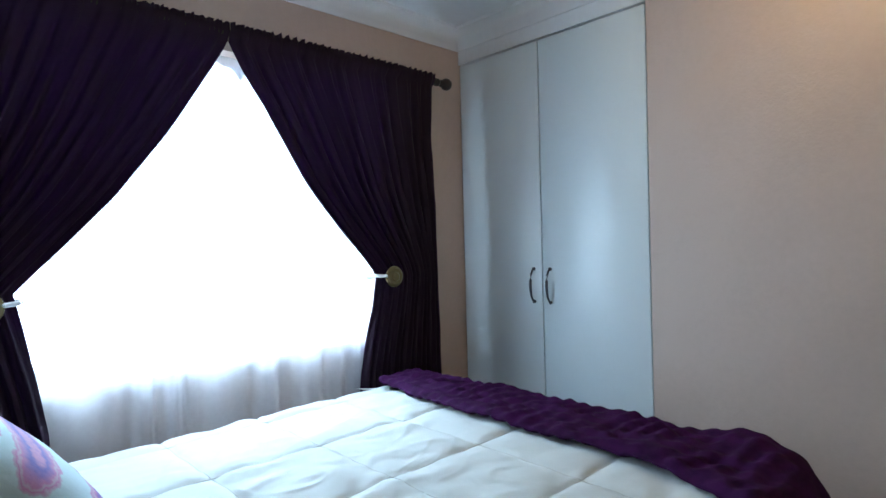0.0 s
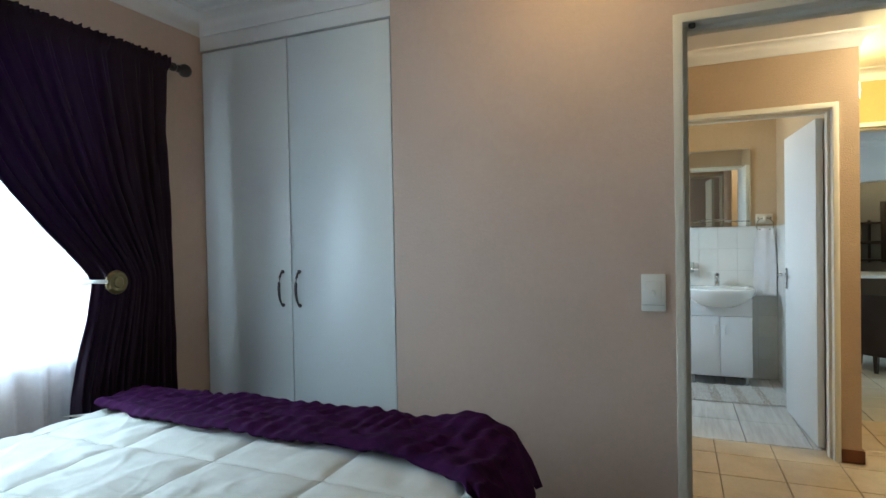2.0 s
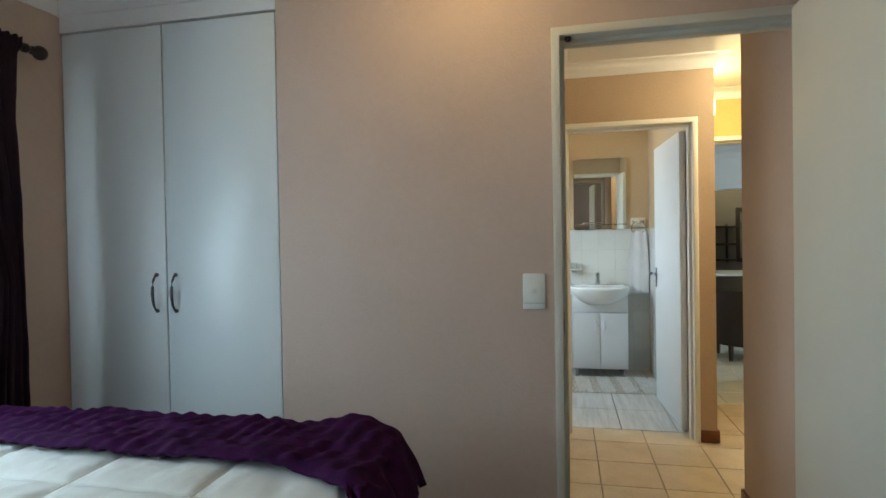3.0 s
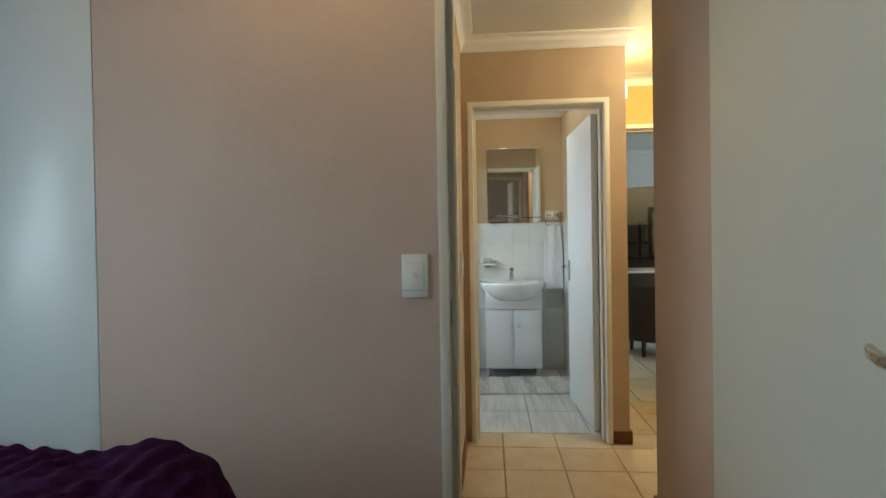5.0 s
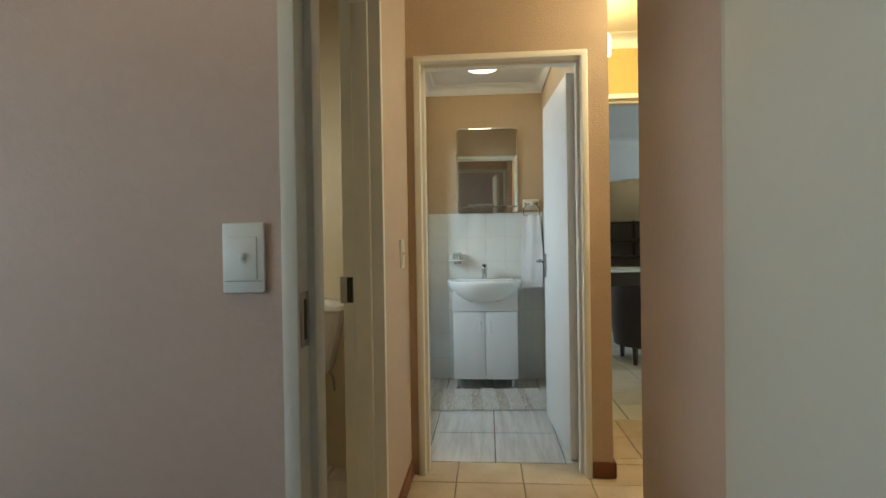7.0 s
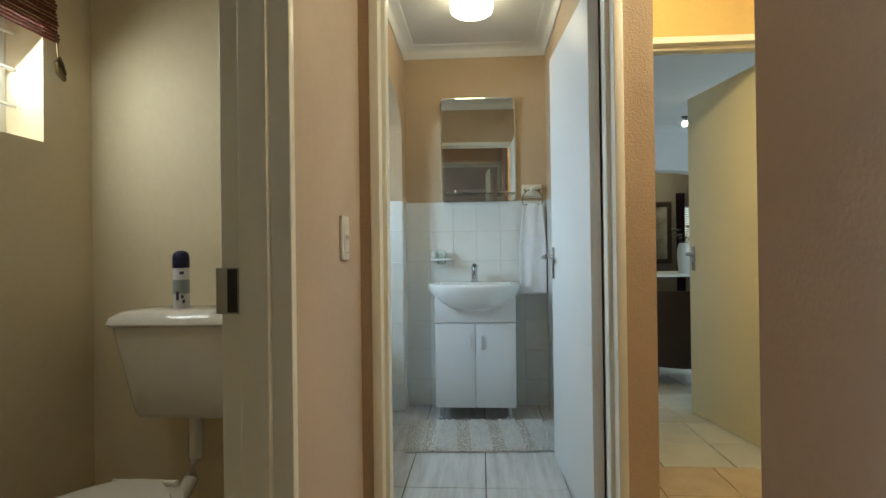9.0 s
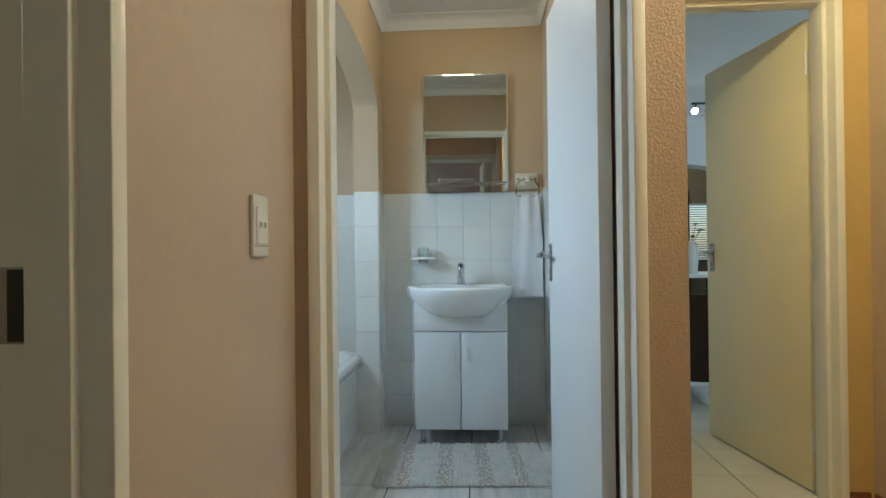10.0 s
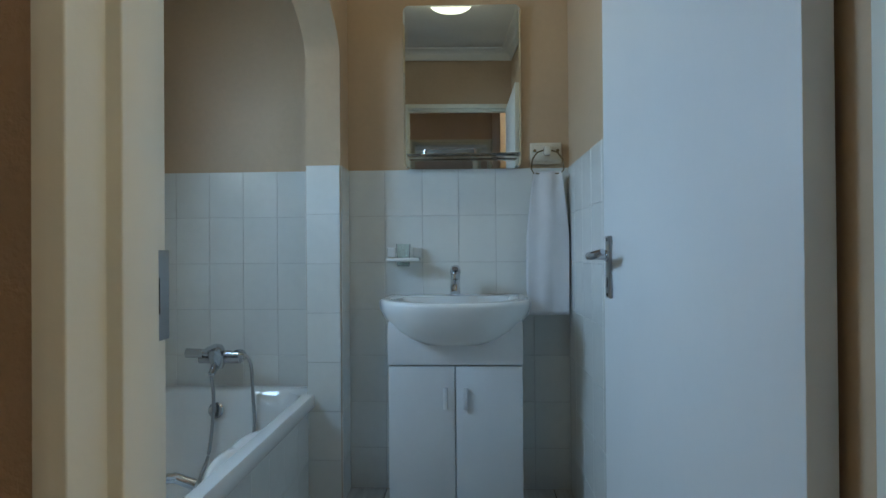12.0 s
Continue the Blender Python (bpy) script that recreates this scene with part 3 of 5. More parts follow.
# ---- bedroom: curtains, rod and net ----
ROD_Y, ROD_Z = 2.065, 2.112
curtain_rod = thing("curtain_rod", (1.27, ROD_Y, ROD_Z), "dark bronze curtain rod with round finials above the window", "curtain rod")
bm = bmesh.new()
rod(bm, (0.10, ROD_Y, ROD_Z), (2.30, ROD_Y, ROD_Z), 0.013)
part("pole", bm, DARK_METAL, curtain_rod)
for x, s in ((2.30, 1), (0.10, -1)):
    bm = bmesh.new()
    lathe(bm, [(0.0, -0.012), (0.018, -0.012), (0.019, 0.0), (0.014, 0.004), (0.012, 0.014), (0.017, 0.02), (0.017, 0.026), (0.011, 0.03), (0.014, 0.034), (0.024, 0.042),
               (0.029, 0.054), (0.029, 0.066), (0.024, 0.078), (0.013, 0.086), (0.0, 0.089)], (x, ROD_Y, ROD_Z), (s, 0, 0))
    part("finial", bm, DARK_METAL, curtain_rod)
for x in (2.262, 0.14):
    bm = bmesh.new()
    rod(bm, (x, ROD_Y, ROD_Z - 0.002), (x, 2.163, ROD_Z - 0.002), 0.007, 10)
    rod(bm, (x, 2.158, ROD_Z - 0.002), (x, 2.1645, ROD_Z - 0.002), 0.028, 16)
    part("bracket", bm, DARK_METAL, curtain_rod)


def curve(pts):
    """A smooth line through (height, x) pairs."""
    zs, xs = [p[0] for p in pts], [p[1] for p in pts]

    def at(z):
        if z >= zs[0]:
            return xs[0]
        for k in range(len(zs) - 1):
            if z >= zs[k + 1]:
                f = (zs[k] - z) / (zs[k] - zs[k + 1])
                return xs[k] + (xs[k + 1] - xs[k]) * f
        return xs[-1]
    return at


def curtain(name, inner, outer, folds, side, label):
    """A rod-pocket curtain drawn aside: folds run from the rod into the holdback and fall from it."""
    inn, outr = curve(inner), curve(outer)
    top, tie = 2.142, 1.195

    def place(u, v):
        z = top + (0.06 - top) * v
        a, b = inn(z), outr(z)
        d = (z - tie) / (top - tie) if z > tie else (z - tie) / tie
        pull = math.exp(-(d / 0.22) ** 2)
        q = u ** (1 - 0.12 * pull)
        x = a + (b - a) * q
        amp = (0.006 + 0.008 * (1 - math.exp(-abs(top - z) / 0.25))) * (1 - 0.45 * pull)
        wob = 1.3 * math.sin(2.1 * u + 3 * z) + 0.7 * noise.noise((u * 5, z * 1.3, side * 3))
        y = ROD_Y + amp * math.sin(u * folds * math.tau + wob) + 0.006 * noise.noise((u * 40, z * 9, side))
        y += 0.004 * math.sin(u * folds * 2.37 * math.tau + 1.0 + wob)
        y -= 0.035 * pull * (1 - u)
        if z > ROD_Z - 0.028:
            h = (z - (ROD_Z - 0.028)) / 0.058
            y = ROD_Y - 0.019 + 0.007 * math.sin(u * folds * 4.3 * math.tau) * (0.4 + h) + 0.006 * noise.noise((u * 90, h, side))
            if h > 0.9:
                z += 0.004 * math.sin(u * folds * 2.3 * math.tau) + 0.007 * noise.noise((u * 60, 2, side))
        return (x, y, z)
    bm = bmesh.new()
    sheet(bm, 150, 70, place, 0.0025)
    return solid(name, bm, PURPLE, label, "curtain", at=(inner[0][1], ROD_Y, 0.06), smooth=180)


curtain("curtain", [(2.08, 1.268), (1.99, 1.312), (1.858, 1.395), (1.591, 1.552), (1.40, 1.703), (1.25, 1.83), (1.198, 1.87), (1.02, 1.848), (0.90, 1.829), (0.78, 1.812), (0.06, 1.79)],
        [(2.11, 2.268), (1.824, 2.256), (1.413, 2.258), (0.06, 2.27)], 14, 1, "dark purple taffeta curtain tied back beside the wardrobe")
curtain("curtain", [(2.08, 1.266), (1.981, 1.208), (1.733, 1.05), (1.501, 0.876), (1.337, 0.723), (1.221, 0.613), (1.089, 0.641), (0.938, 0.67), (0.792, 0.693), (0.06, 0.72)],
        [(2.11, 0.14), (1.413, 0.16), (0.06, 0.15)], 16, 2, "dark purple taffeta curtain tied back beside the bed head")


def holdback(x, s):
    h = thing("curtain_holdback", (x, 1.985, 1.19), "antique brass disc holdback with a white cord on a purple curtain", "curtain holdback", "holdbacks")
    bm = bmesh.new()
    lathe(bm, [(0.0, 0.012), (0.018, 0.012), (0.022, 0.008), (0.034, 0.010), (0.040, 0.004), (0.045, 0.002), (0.046, -0.003), (0.040, -0.008), (0.0, -0.008)], (x, 1.972, 1.19), (0, -1, 0), 28)
    part("disc", bm, BRASS, h)
    bm = bmesh.new()
    rod(bm, (x, 1.98, 1.19), (x, 2.164, 1.19), 0.008, 12)
    rod(bm, (x, 2.158, 1.19), (x, 2.1645, 1.19), 0.022, 16)
    part("stem", bm, BRASS, h)
    bm = bmesh.new()
    tube(bm, [(x - s * 0.012, 1.985, 1.192), (x - s * 0.045, 1.972, 1.195), (x - s * 0.075, 1.985, 1.197), (x - s * 0.088, 2.03, 1.198), (x - s * 0.075, 2.09, 1.198), (x - s * 0.02, 2.13, 1.196)], 0.007, 8)
    part("cord", bm, TOWEL, h, "white cord")


holdback(1.928, 1)
holdback(0.545, -1)


def net_place(u, v):
    x = 0.33 + 1.87 * u
    z = 2.045 + (0.05 - 2.045) * v
    w = u * 74 + 1.6 * math.sin(u * 17) + 1.1 * math.sin(u * 31 + 1) + 0.3 * math.sin(2 * z + u * 9)
    return (x, 2.126 + (0.012 + 0.012 * v) * math.sin(w) + 0.004 * math.sin(2.7 * w + 1), z)


bm = bmesh.new()
sheet(bm, 420, 24, net_place)
solid("sheer_curtain", bm, SHEER, "white voile net curtain hanging in soft folds over the window", "net curtain", at=(1.27, 2.128, 0.05), smooth=180)

# ---- bedroom: bed, bedding ----
bed = thing("bed", (1.03, 1.14, 0.0), "double bed with a mattress on a grey upholstered base", "bed")
bm = bmesh.new()
box(bm, (0.04, 0.45, 0.12), (1.99, 1.915, 0.40), 0.03)
part("base", bm, BED_BASE, bed)
bm = bmesh.new()
box(bm, (0.03, 0.44, 0.402), (2.00, 1.925, 0.685), 0.05, 3)
part("mattress", bm, TOWEL, bed)
for x in (0.12, 1.90):
    for y in (0.53, 1.83):
        bm = bmesh.new()
        rod(bm, (x, y, 0.0), (x, y, 0.121), 0.028, 16, 0.034)
        part("leg", bm, DARK_WOOD, bed)


def edge_dist(c, lo, hi):
    return max(lo - c, 0.0) + max(c - hi, 0.0)


def comforter_place(u, v):
    """The top lies flat, then rolls over the mattress edge and hangs."""
    x, y = 0.30 + 2.12 * u, -0.02 + 2.36 * v
    ox, oy = max(x - 1.985, 0.0), edge_dist(y, 0.47, 1.925)
    d = math.hypot(ox, oy)
    r = 0.055
    bend = min(d / r, math.pi / 2)
    out, down = r * math.sin(bend), r * (1 - math.cos(bend)) + max(d - r * math.pi / 2, 0.0)
    px, py = min(x, 1.985), min(max(y, 0.47), 1.925)
    if d > 1e-6:
        px += out * ox / d
        py += out * (-1 if y < 0.47 else 1) * oy / d
    gx, gy = abs(((x - 0.957) / 0.318 + 0.5) % 1 - 0.5) * 0.318, abs(((y - 1.874) / 0.346 + 0.5) % 1 - 0.5) * 0.346
    puff = 0.0085 * (1 - math.exp(-gx / 0.011)) * (1 - math.exp(-gy / 0.011)) + 0.004 * math.sin(math.pi * min(gx / 0.16, 1)) * math.sin(math.pi * min(gy / 0.16, 1))
    worn = 0.35 + 1.3 * max(0.0, noise.noise((x * 2.1, y * 2.4, 5)) + 0.25)
    crease = 0.008 * worn * noise.noise((x * 7 + y * 4, y * 13 - x * 6, 1))
    fold = noise.noise((x * 4.4 - y * 2.4, y * 5.0 + x * 2.2, 9))
    crease += 0.0045 * worn * math.exp(-(fold / 0.05) ** 2) * (0.5 + noise.noise((x * 5, y * 5, 8)))
    ripple = noise.noise((x * 9 + y * 3, y * 9 - x * 4, 13))
    crease += 0.0012 * worn * math.exp(-(ripple / 0.08) ** 2) + 0.003 * noise.noise((x * 14 + y * 9, y * 24, 3))
    crown = 0.012 * (1 - ((py - 1.20) / 0.75) ** 2)
    z = 0.728 + crown - down + (puff + crease) * (1.0 if d < 0.05 else 0.5)
    if d > 0.08:
        py += (-1 if y < 0.47 else 1) * 0.012 * math.sin(x * 17) * (oy > 0)
        px += 0.012 * math.sin(y * 15) * (ox > 0)
    return (px, py, z)


bm = bmesh.new()
sheet(bm, 340, 360, comforter_place, 0.010)
comforter = solid("comforter", bm, COMFORTER, "cream quilted comforter with stitched squares spread over the bed", "comforter", at=(1.03, 1.14, 0.69), smooth=180)


def seam(points):
    bm = bmesh.new()
    tube(bm, [Vector(comforter_place((x - 0.30) / 2.12, (y + 0.02) / 2.36)) + Vector((0, 0, 0.0012)) for x, y in points], 0.0016, 6)
    part("seam", bm, SEAM, comforter, "grey-tan stitched seam")


for k in range(-1, 4):
    seam([(0.957 + 0.318 * k, 0.40 + 1.56 * j / 120) for j in range(121)])
for k in range(-4, 1):
    seam([(0.36 + 1.62 * j / 120, 1.874 + 0.346 * k) for j in range(121)])


def throw_place(u, v):
    """u from the head side to the foot, v from the near side to the window side."""
    y = 0.345 + 1.60 * v
    head = 1.69 + 0.10 * v + 0.02 * math.sin(v * 7) - 0.11 * math.exp(-(v / 0.12) ** 2)
    wide = 0.365 + 0.02 * math.sin(v * 5 + 1)
    x = head + wide * u
    ox, oy = max(x - 2.005, 0.0), max(0.455 - y, 0.0)
    d = ox + oy
    z = 0.758 + 0.012 * (1 - ((y - 1.20) / 0.75) ** 2)
    z += 0.022 * min(1.0, u / 0.07) ** 0.5 * min(1.0, (1 - u) / 0.12) ** 0.5
    z += 0.030 * math.exp(-((v - 0.145) / 0.06) ** 2) * math.exp(-((u - 0.75) / 0.35) ** 2)
    ridge = math.sin(y * 105 + 2.6 * noise.noise((x * 7, y * 4, 2)) + 16 * u * (0.6 + 0.5 * noise.noise((y * 2, 0, 3))))
    patch = 0.25 + 1.1 * abs(noise.noise((x * 5, y * 4, 7)))
    z += 0.0075 * ridge * patch + 0.0045 * math.sin(x * 120 + 3 * noise.noise((y * 8, x * 5, 3))) * patch
    z += 0.014 * noise.noise((x * 8, y * 6, 4)) + 0.008 * noise.noise((x * 24, y * 20, 6))
    z -= 0.85 * ox + 1.15 * oy * oy / 0.16 + 0.25 * oy
    x -= 0.55 * ox
    y += 0.25 * oy + 0.010 * math.sin(u * 16) * (v < 0.05)
    return (x, y, z)


bm = bmesh.new()
sheet(bm, 90, 380, throw_place, 0.022)
solid("throw_blanket", bm, THROW, "crumpled purple plush throw folded across the foot of the bed", "throw blanket", at=(1.85, 1.1, 0.75), smooth=180)


def petal_print(name, ground, one, two, heads):
    """Cotton printed with big soft flower heads; heads: across, height and size of each."""
    m = bpy.data.materials.new(name)
    m.use_nodes = True
    n, l = m.node_tree.nodes, m.node_tree.links
    p = n["Principled BSDF"]
    p.inputs["Roughness"].default_value = 0.85
    geo, noi = n.new("ShaderNodeNewGeometry"), n.new("ShaderNodeTexNoise")
    noi.inputs["Scale"].default_value, noi.inputs["Detail"].default_value = 48, 3
    off, flat = n.new("ShaderNodeVectorMath"), n.new("ShaderNodeVectorMath")
    off.operation, flat.operation = "MULTIPLY_ADD", "MULTIPLY"
    off.inputs[1].default_value = (0.022, 0.022, 0.022)
    flat.inputs[1].default_value = (1, 0, 1)
    l.new(geo.outputs["Position"], noi.inputs["Vector"])
    l.new(noi.outputs["Color"], off.inputs[0])
    l.new(geo.outputs["Position"], off.inputs[2])
    l.new(off.outputs[0], flat.inputs[0])
    best = None
    for x, z, size in heads:
        d, k = n.new("ShaderNodeVectorMath"), n.new("ShaderNodeMath")
        d.operation, k.operation = "DISTANCE", "DIVIDE"
        d.inputs[1].default_value = (x + 0.011, 0, z + 0.011)
        k.inputs[1].default_value = size
        l.new(flat.outputs[0], d.inputs[0])
        l.new(d.outputs["Value"], k.inputs[0])
        if best:
            low = n.new("ShaderNodeMath")
            low.operation = "MINIMUM"
            l.new(best, low.inputs[0])
            l.new(k.outputs[0], low.inputs[1])
            best = low.outputs[0]
        else:
            best = k.outputs[0]
    ramp = n.new("ShaderNodeValToRGB")
    els = ramp.color_ramp.elements
    els[0].position, els[0].color = 0.0, (*two, 1)
    els[1].position, els[1].color = 1.0, (*ground, 1)
    half = [0.55 * a + 0.45 * b for a, b in zip(one, ground)]
    for pos, col in ((0.25, one), (0.40, two), (0.58, [0.5 * a + 0.5 * b for a, b in zip(one, two)]), (0.72, one), (0.80, half), (0.86, one), (0.95, half)):
        e = els.new(pos)
        e.color = (*col, 1)
    l.new(best, ramp.inputs[0])
    l.new(ramp.outputs[0], p.inputs["Base Color"])
    bmp = n.new("ShaderNodeBump")
    bmp.inputs["Distance"].default_value = 0.002
    l.new(noi.outputs[0], bmp.inputs["Height"])
    l.new(bmp.outputs[0], p.inputs["Normal"])
    return m


FLORAL = petal_print("floral_print_cotton", (0.42, 0.52, 0.55), (0.42, 0.18, 0.33), (0.14, 0.10, 0.36),
                     ((0.562, 1.005, 0.050), (0.640, 0.885, 0.034), (0.488, 1.090, 0.045), (0.440, 0.930, 0.062), (0.36, 1.04, 0.06), (0.53, 0.82, 0.04)))
FLORAL_PINK = petal_print("pink_floral_cotton", (0.56, 0.38, 0.50), (0.52, 0.20, 0.38), (0.30, 0.14, 0.40),
                          ((0.50, 0.88, 0.06), (0.36, 0.86, 0.07), (0.22, 0.84, 0.06), (0.60, 0.82, 0.05)))


def pillow(cx, cy, cz, w, h, t, lean, turn, mat, label):
    bm = bmesh.new()
    m = Matrix.Translation((cx, cy, cz)) @ Matrix.Rotation(radians(turn), 4, "Z") @ Matrix.Rotation(radians(lean), 4, "Y")
    for s in (1, -1):
        def place(u, v):
            a, b = 2 * u - 1, 2 * v - 1
            puff = (max(0.0, 1 - a ** 4) * max(0.0, 1 - b ** 4)) ** 0.5
            k = 1 - 0.06 * (1 - b * b) * abs(a)
            q = 1 - 0.06 * (1 - a * a) * abs(b)
            return m @ Vector((s * (t / 2 * puff + 0.004 * noise.noise((a * 3, b * 3, s)) * puff), b * w / 2 * q, a * h / 2 * k))
        sheet(bm, 28, 28, place)
    bmesh.ops.remove_doubles(bm, verts=bm.verts, dist=2e-4)
    bmesh.ops.recalc_face_normals(bm, faces=bm.faces)
    return solid("pillow", bm, mat, label, "pillow", at=(cx, cy, cz - h / 2), smooth=180, group="pillows on the bed")


pillow(0.470, 1.36, 0.925, 0.60, 0.50, 0.22, -43, 3, FLORAL, "pale blue pillow printed with pink and violet flowers")
pillow(0.385, 0.95, 0.835, 0.55, 0.42, 0.19, -62, -6, FLORAL_PINK, "pink flowered pillow lying on the bed")

# ---- bedroom: wardrobe, switch, lamp ----
wardrobe = thing("built_in_wardrobe", (2.60, 1.64, 0.0), "grey-white built-in wardrobe with two tall flush doors", "wardrobe")
bm = bmesh.new()
box(bm, (2.5505, 1.1175, 2.268), (2.60, 2.1645, 2.358))
part("bulkhead", bm, CEILING, wardrobe, "white painted panel above the doors", None)
# strips behind the door edges, coloured as the shade between them
bm = bmesh.new()
box(bm, (2.60, 1.1175, 0.06), (2.618, 1.135, 2.266))
box(bm, (2.60, 2.147, 0.06), (2.618, 2.1645, 2.266))
box(bm, (2.60, 1.1175, 2.252), (2.618, 2.1645, 2.268))
box(bm, (2.60, 1.635, 0.06), (2.618, 1.667, 2.252))
part("carcass", bm, GAP, wardrobe, "near-black strips for the shade in the gaps round the doors", None)
bm = bmesh.new()
box(bm, (2.575, 1.1175, 0.0), (2.60, 2.1645, 0.06))
part("plinth", bm, WARDROBE, wardrobe)
for y0, y1, hy in ((1.124, 1.648, 1.607), (1.654, 2.157, 1.700)):
    bm = bmesh.new()
    box(bm, (2.5535, y0, 0.07), (2.5735, y1, 2.259), 0.002)
    d = part("door", bm, WARDROBE, wardrobe)
    bm = bmesh.new()
    tube(bm, [(2.553, hy, 1.040), (2.540, hy, 1.046), (2.529, hy, 1.066), (2.524, hy, 1.092), (2.522, hy, 1.117), (2.524, hy, 1.142), (2.529, hy, 1.168), (2.540, hy, 1.188), (2.553, hy, 1.194)],
         [0.006, 0.0045, 0.005, 0.006, 0.0065, 0.006, 0.005, 0.0045, 0.006], 10)
    for z in (1.040, 1.194):
        rod(bm, (2.5535, hy, z), (2.549, hy, z), 0.009, 14)
    part("handle", bm, PEWTER, d, "bowed dark pewter handle")


def light_switch(at, axis, side, w, h, toggles, label):
    """A moulded plate with rocker toggles and a lower cover strip."""
    s = thing("light_switch", at, label, "light switch", "light switches")

    def to(bm, a0, a1, z0, z1, d0, d1, r):
        lo = (at[0] + side * d0, at[1] + a0, at[2] + z0) if axis == "x" else (at[0] + a0, at[1] + side * d0, at[2] + z0)
        hi = (at[0] + side * d1, at[1] + a1, at[2] + z1) if axis == "x" else (at[0] + a1, at[1] + side * d1, at[2] + z1)
        box(bm, [min(p) for p in zip(lo, hi)], [max(p) for p in zip(lo, hi)], r)
    bm = bmesh.new()
    to(bm, -w / 2, w / 2, -h / 2, h / 2, 0.0, 0.010, 0.004)
    part("cover_plate", bm, SWITCH, s)
    bm = bmesh.new()
    to(bm, -w * 0.33, w * 0.33, -h * 0.30, h * 0.30, 0.009, 0.0125, 0.001)
    part("module", bm, SWITCH, s)
    for k in range(toggles):
        c = (k - (toggles - 1) / 2) * 0.024
        bm = bmesh.new()
        to(bm, c - 0.007, c + 0.007, -0.010, 0.010, 0.012, 0.0135, 0.001)
        to(bm, c - 0.005, c + 0.005, -0.004, 0.008, 0.012, 0.019, 0.002)
        part("toggle", bm, SWITCH, s)
    bm = bmesh.new()
    to(bm, -w * 0.44, w * 0.44, -h * 0.335, -h * 0.327, 0.0085, 0.0105, 0)
    part("groove", bm, GROUT_GREY, s, "fine grey groove", None)


light_switch((2.549, 0.099, 1.128), "x", -1, 0.081, 0.131, 1, "white single light switch on the beige bedroom wall")
light_switch((4.058, 0.039, 1.106), "y", -1, 0.082, 0.131, 2, "white double light switch on the hall wall")


def ceiling_lamp(name, x, y, zc, r, drop, mat, label):
    lamp = thing(name, (x, y, zc), label, "ceiling lamp")
    bm = bmesh.new()
    lathe(bm, [(0.0, 0.0), (r * 0.82, 0.0), (r * 0.84, -0.012), (r * 0.80, -0.02), (0.0, -0.02)], (x, y, zc))
    part("base", bm, SWITCH, lamp)
    bm = bmesh.new()
    lathe(bm, [(r * 0.80, -0.012), (r, -0.020), (r * 1.01, -0.034), (r, -drop * 0.76), (r * 0.96, -drop * 0.87), (r * 0.86, -drop * 0.95), (r * 0.5, -drop * 0.99), (0.0, -drop)], (x, y, zc), n=40)
    sh = part("shade", bm, mat, lamp, "lit opal glass shade", 60)
    sh.visible_shadow = False


ceiling_lamp("ceiling_lamp", 5.53, -0.335, 2.475, 0.118, 0.100, LAMP_GLASS, "round lit opal glass lamp on the bathroom ceiling")
ceiling_lamp("ceiling_lamp", 2.10, 0.32, 2.425, 0.14, 0.11, LAMP_WARM, "round lit lamp on the bedroom ceiling")
# unseen fitting for the light added on the hall wall
ceiling_lamp("ceiling_lamp", 3.92, -1.48, 2.458, 0.13, 0.11, LAMP_WARM, "round lit lamp, unseen, added on the passage ceiling to light the hall")
sconce = thing("wall_lamp", (4.62, -0.945, 2.12), "small lit yellow glass wall lamp on the passage wall", "wall lamp")
bm = bmesh.new()
lathe(bm, [(0.0, 0.0005), (0.048, 0.0005), (0.050, 0.006), (0.044, 0.012), (0.0, 0.014)], (4.62, -0.945, 2.20), (0, -1, 0), 24)
part("backplate", bm, SWITCH, sconce)
bm = bmesh.new()
lathe(bm, [(0.030, -0.055), (0.034, -0.050), (0.036, 0.0), (0.034, 0.045), (0.024, 0.062), (0.0, 0.066)], (4.62, -0.994, 2.20), n=24)
part("shade", bm, LAMP_WARM, sconce, "lit yellow glass shade").visible_shadow = False

# ---- doors ----


def lever_set(leaf, m, out, towards):
    """A back plate with a lever and a keyhole; m maps the leaf's own length, thickness and height to the world."""
    bm = bmesh.new()
    box(bm, (-0.017, 0, -0.105), (0.017, 0.008, 0.050), 0.003)
    bmesh.ops.transform(bm, matrix=m, verts=bm.verts)
    pl = part("back_plate", bm, STEEL, leaf, "brushed steel back plate")
    bm = bmesh.new()
    tube(bm, [(0, 0.006, 0.0), (0, 0.030, 0.0), (0, 0.048, 0.0), (towards * 0.012, 0.056, 0.0), (towards * 0.045, 0.056, 0.001), (towards * 0.07, 0.052, 0.005), (towards * 0.090, 0.045, 0.011)],
         [0.011, 0.009, 0.009, 0.010, 0.0105, 0.010, 0.007], 12)
    lathe(bm, [(0.015, 0.006), (0.015, 0.012), (0.010, 0.015), (0.0, 0.015)], (0, 0, 0), (0, 1, 0), 18)
    bmesh.ops.transform(bm, matrix=m, verts=bm.verts)
    part("lever", bm, CHROME, pl)
    bm = bmesh.new()
    rod(bm, (0, 0.0085, -0.058), (0, 0.0075, -0.058), 0.005, 12)
    box(bm, (-0.003, 0.0075, -0.078), (0.003, 0.0086, -0.059))
    for z in (0.040, -0.096):
        rod(bm, (0, 0.0095, z), (0, 0.0078, z), 0.004, 10)
    bmesh.ops.transform(bm, matrix=m, verts=bm.verts)
    part("keyhole", bm, GAP, pl, "dark keyhole and screws")


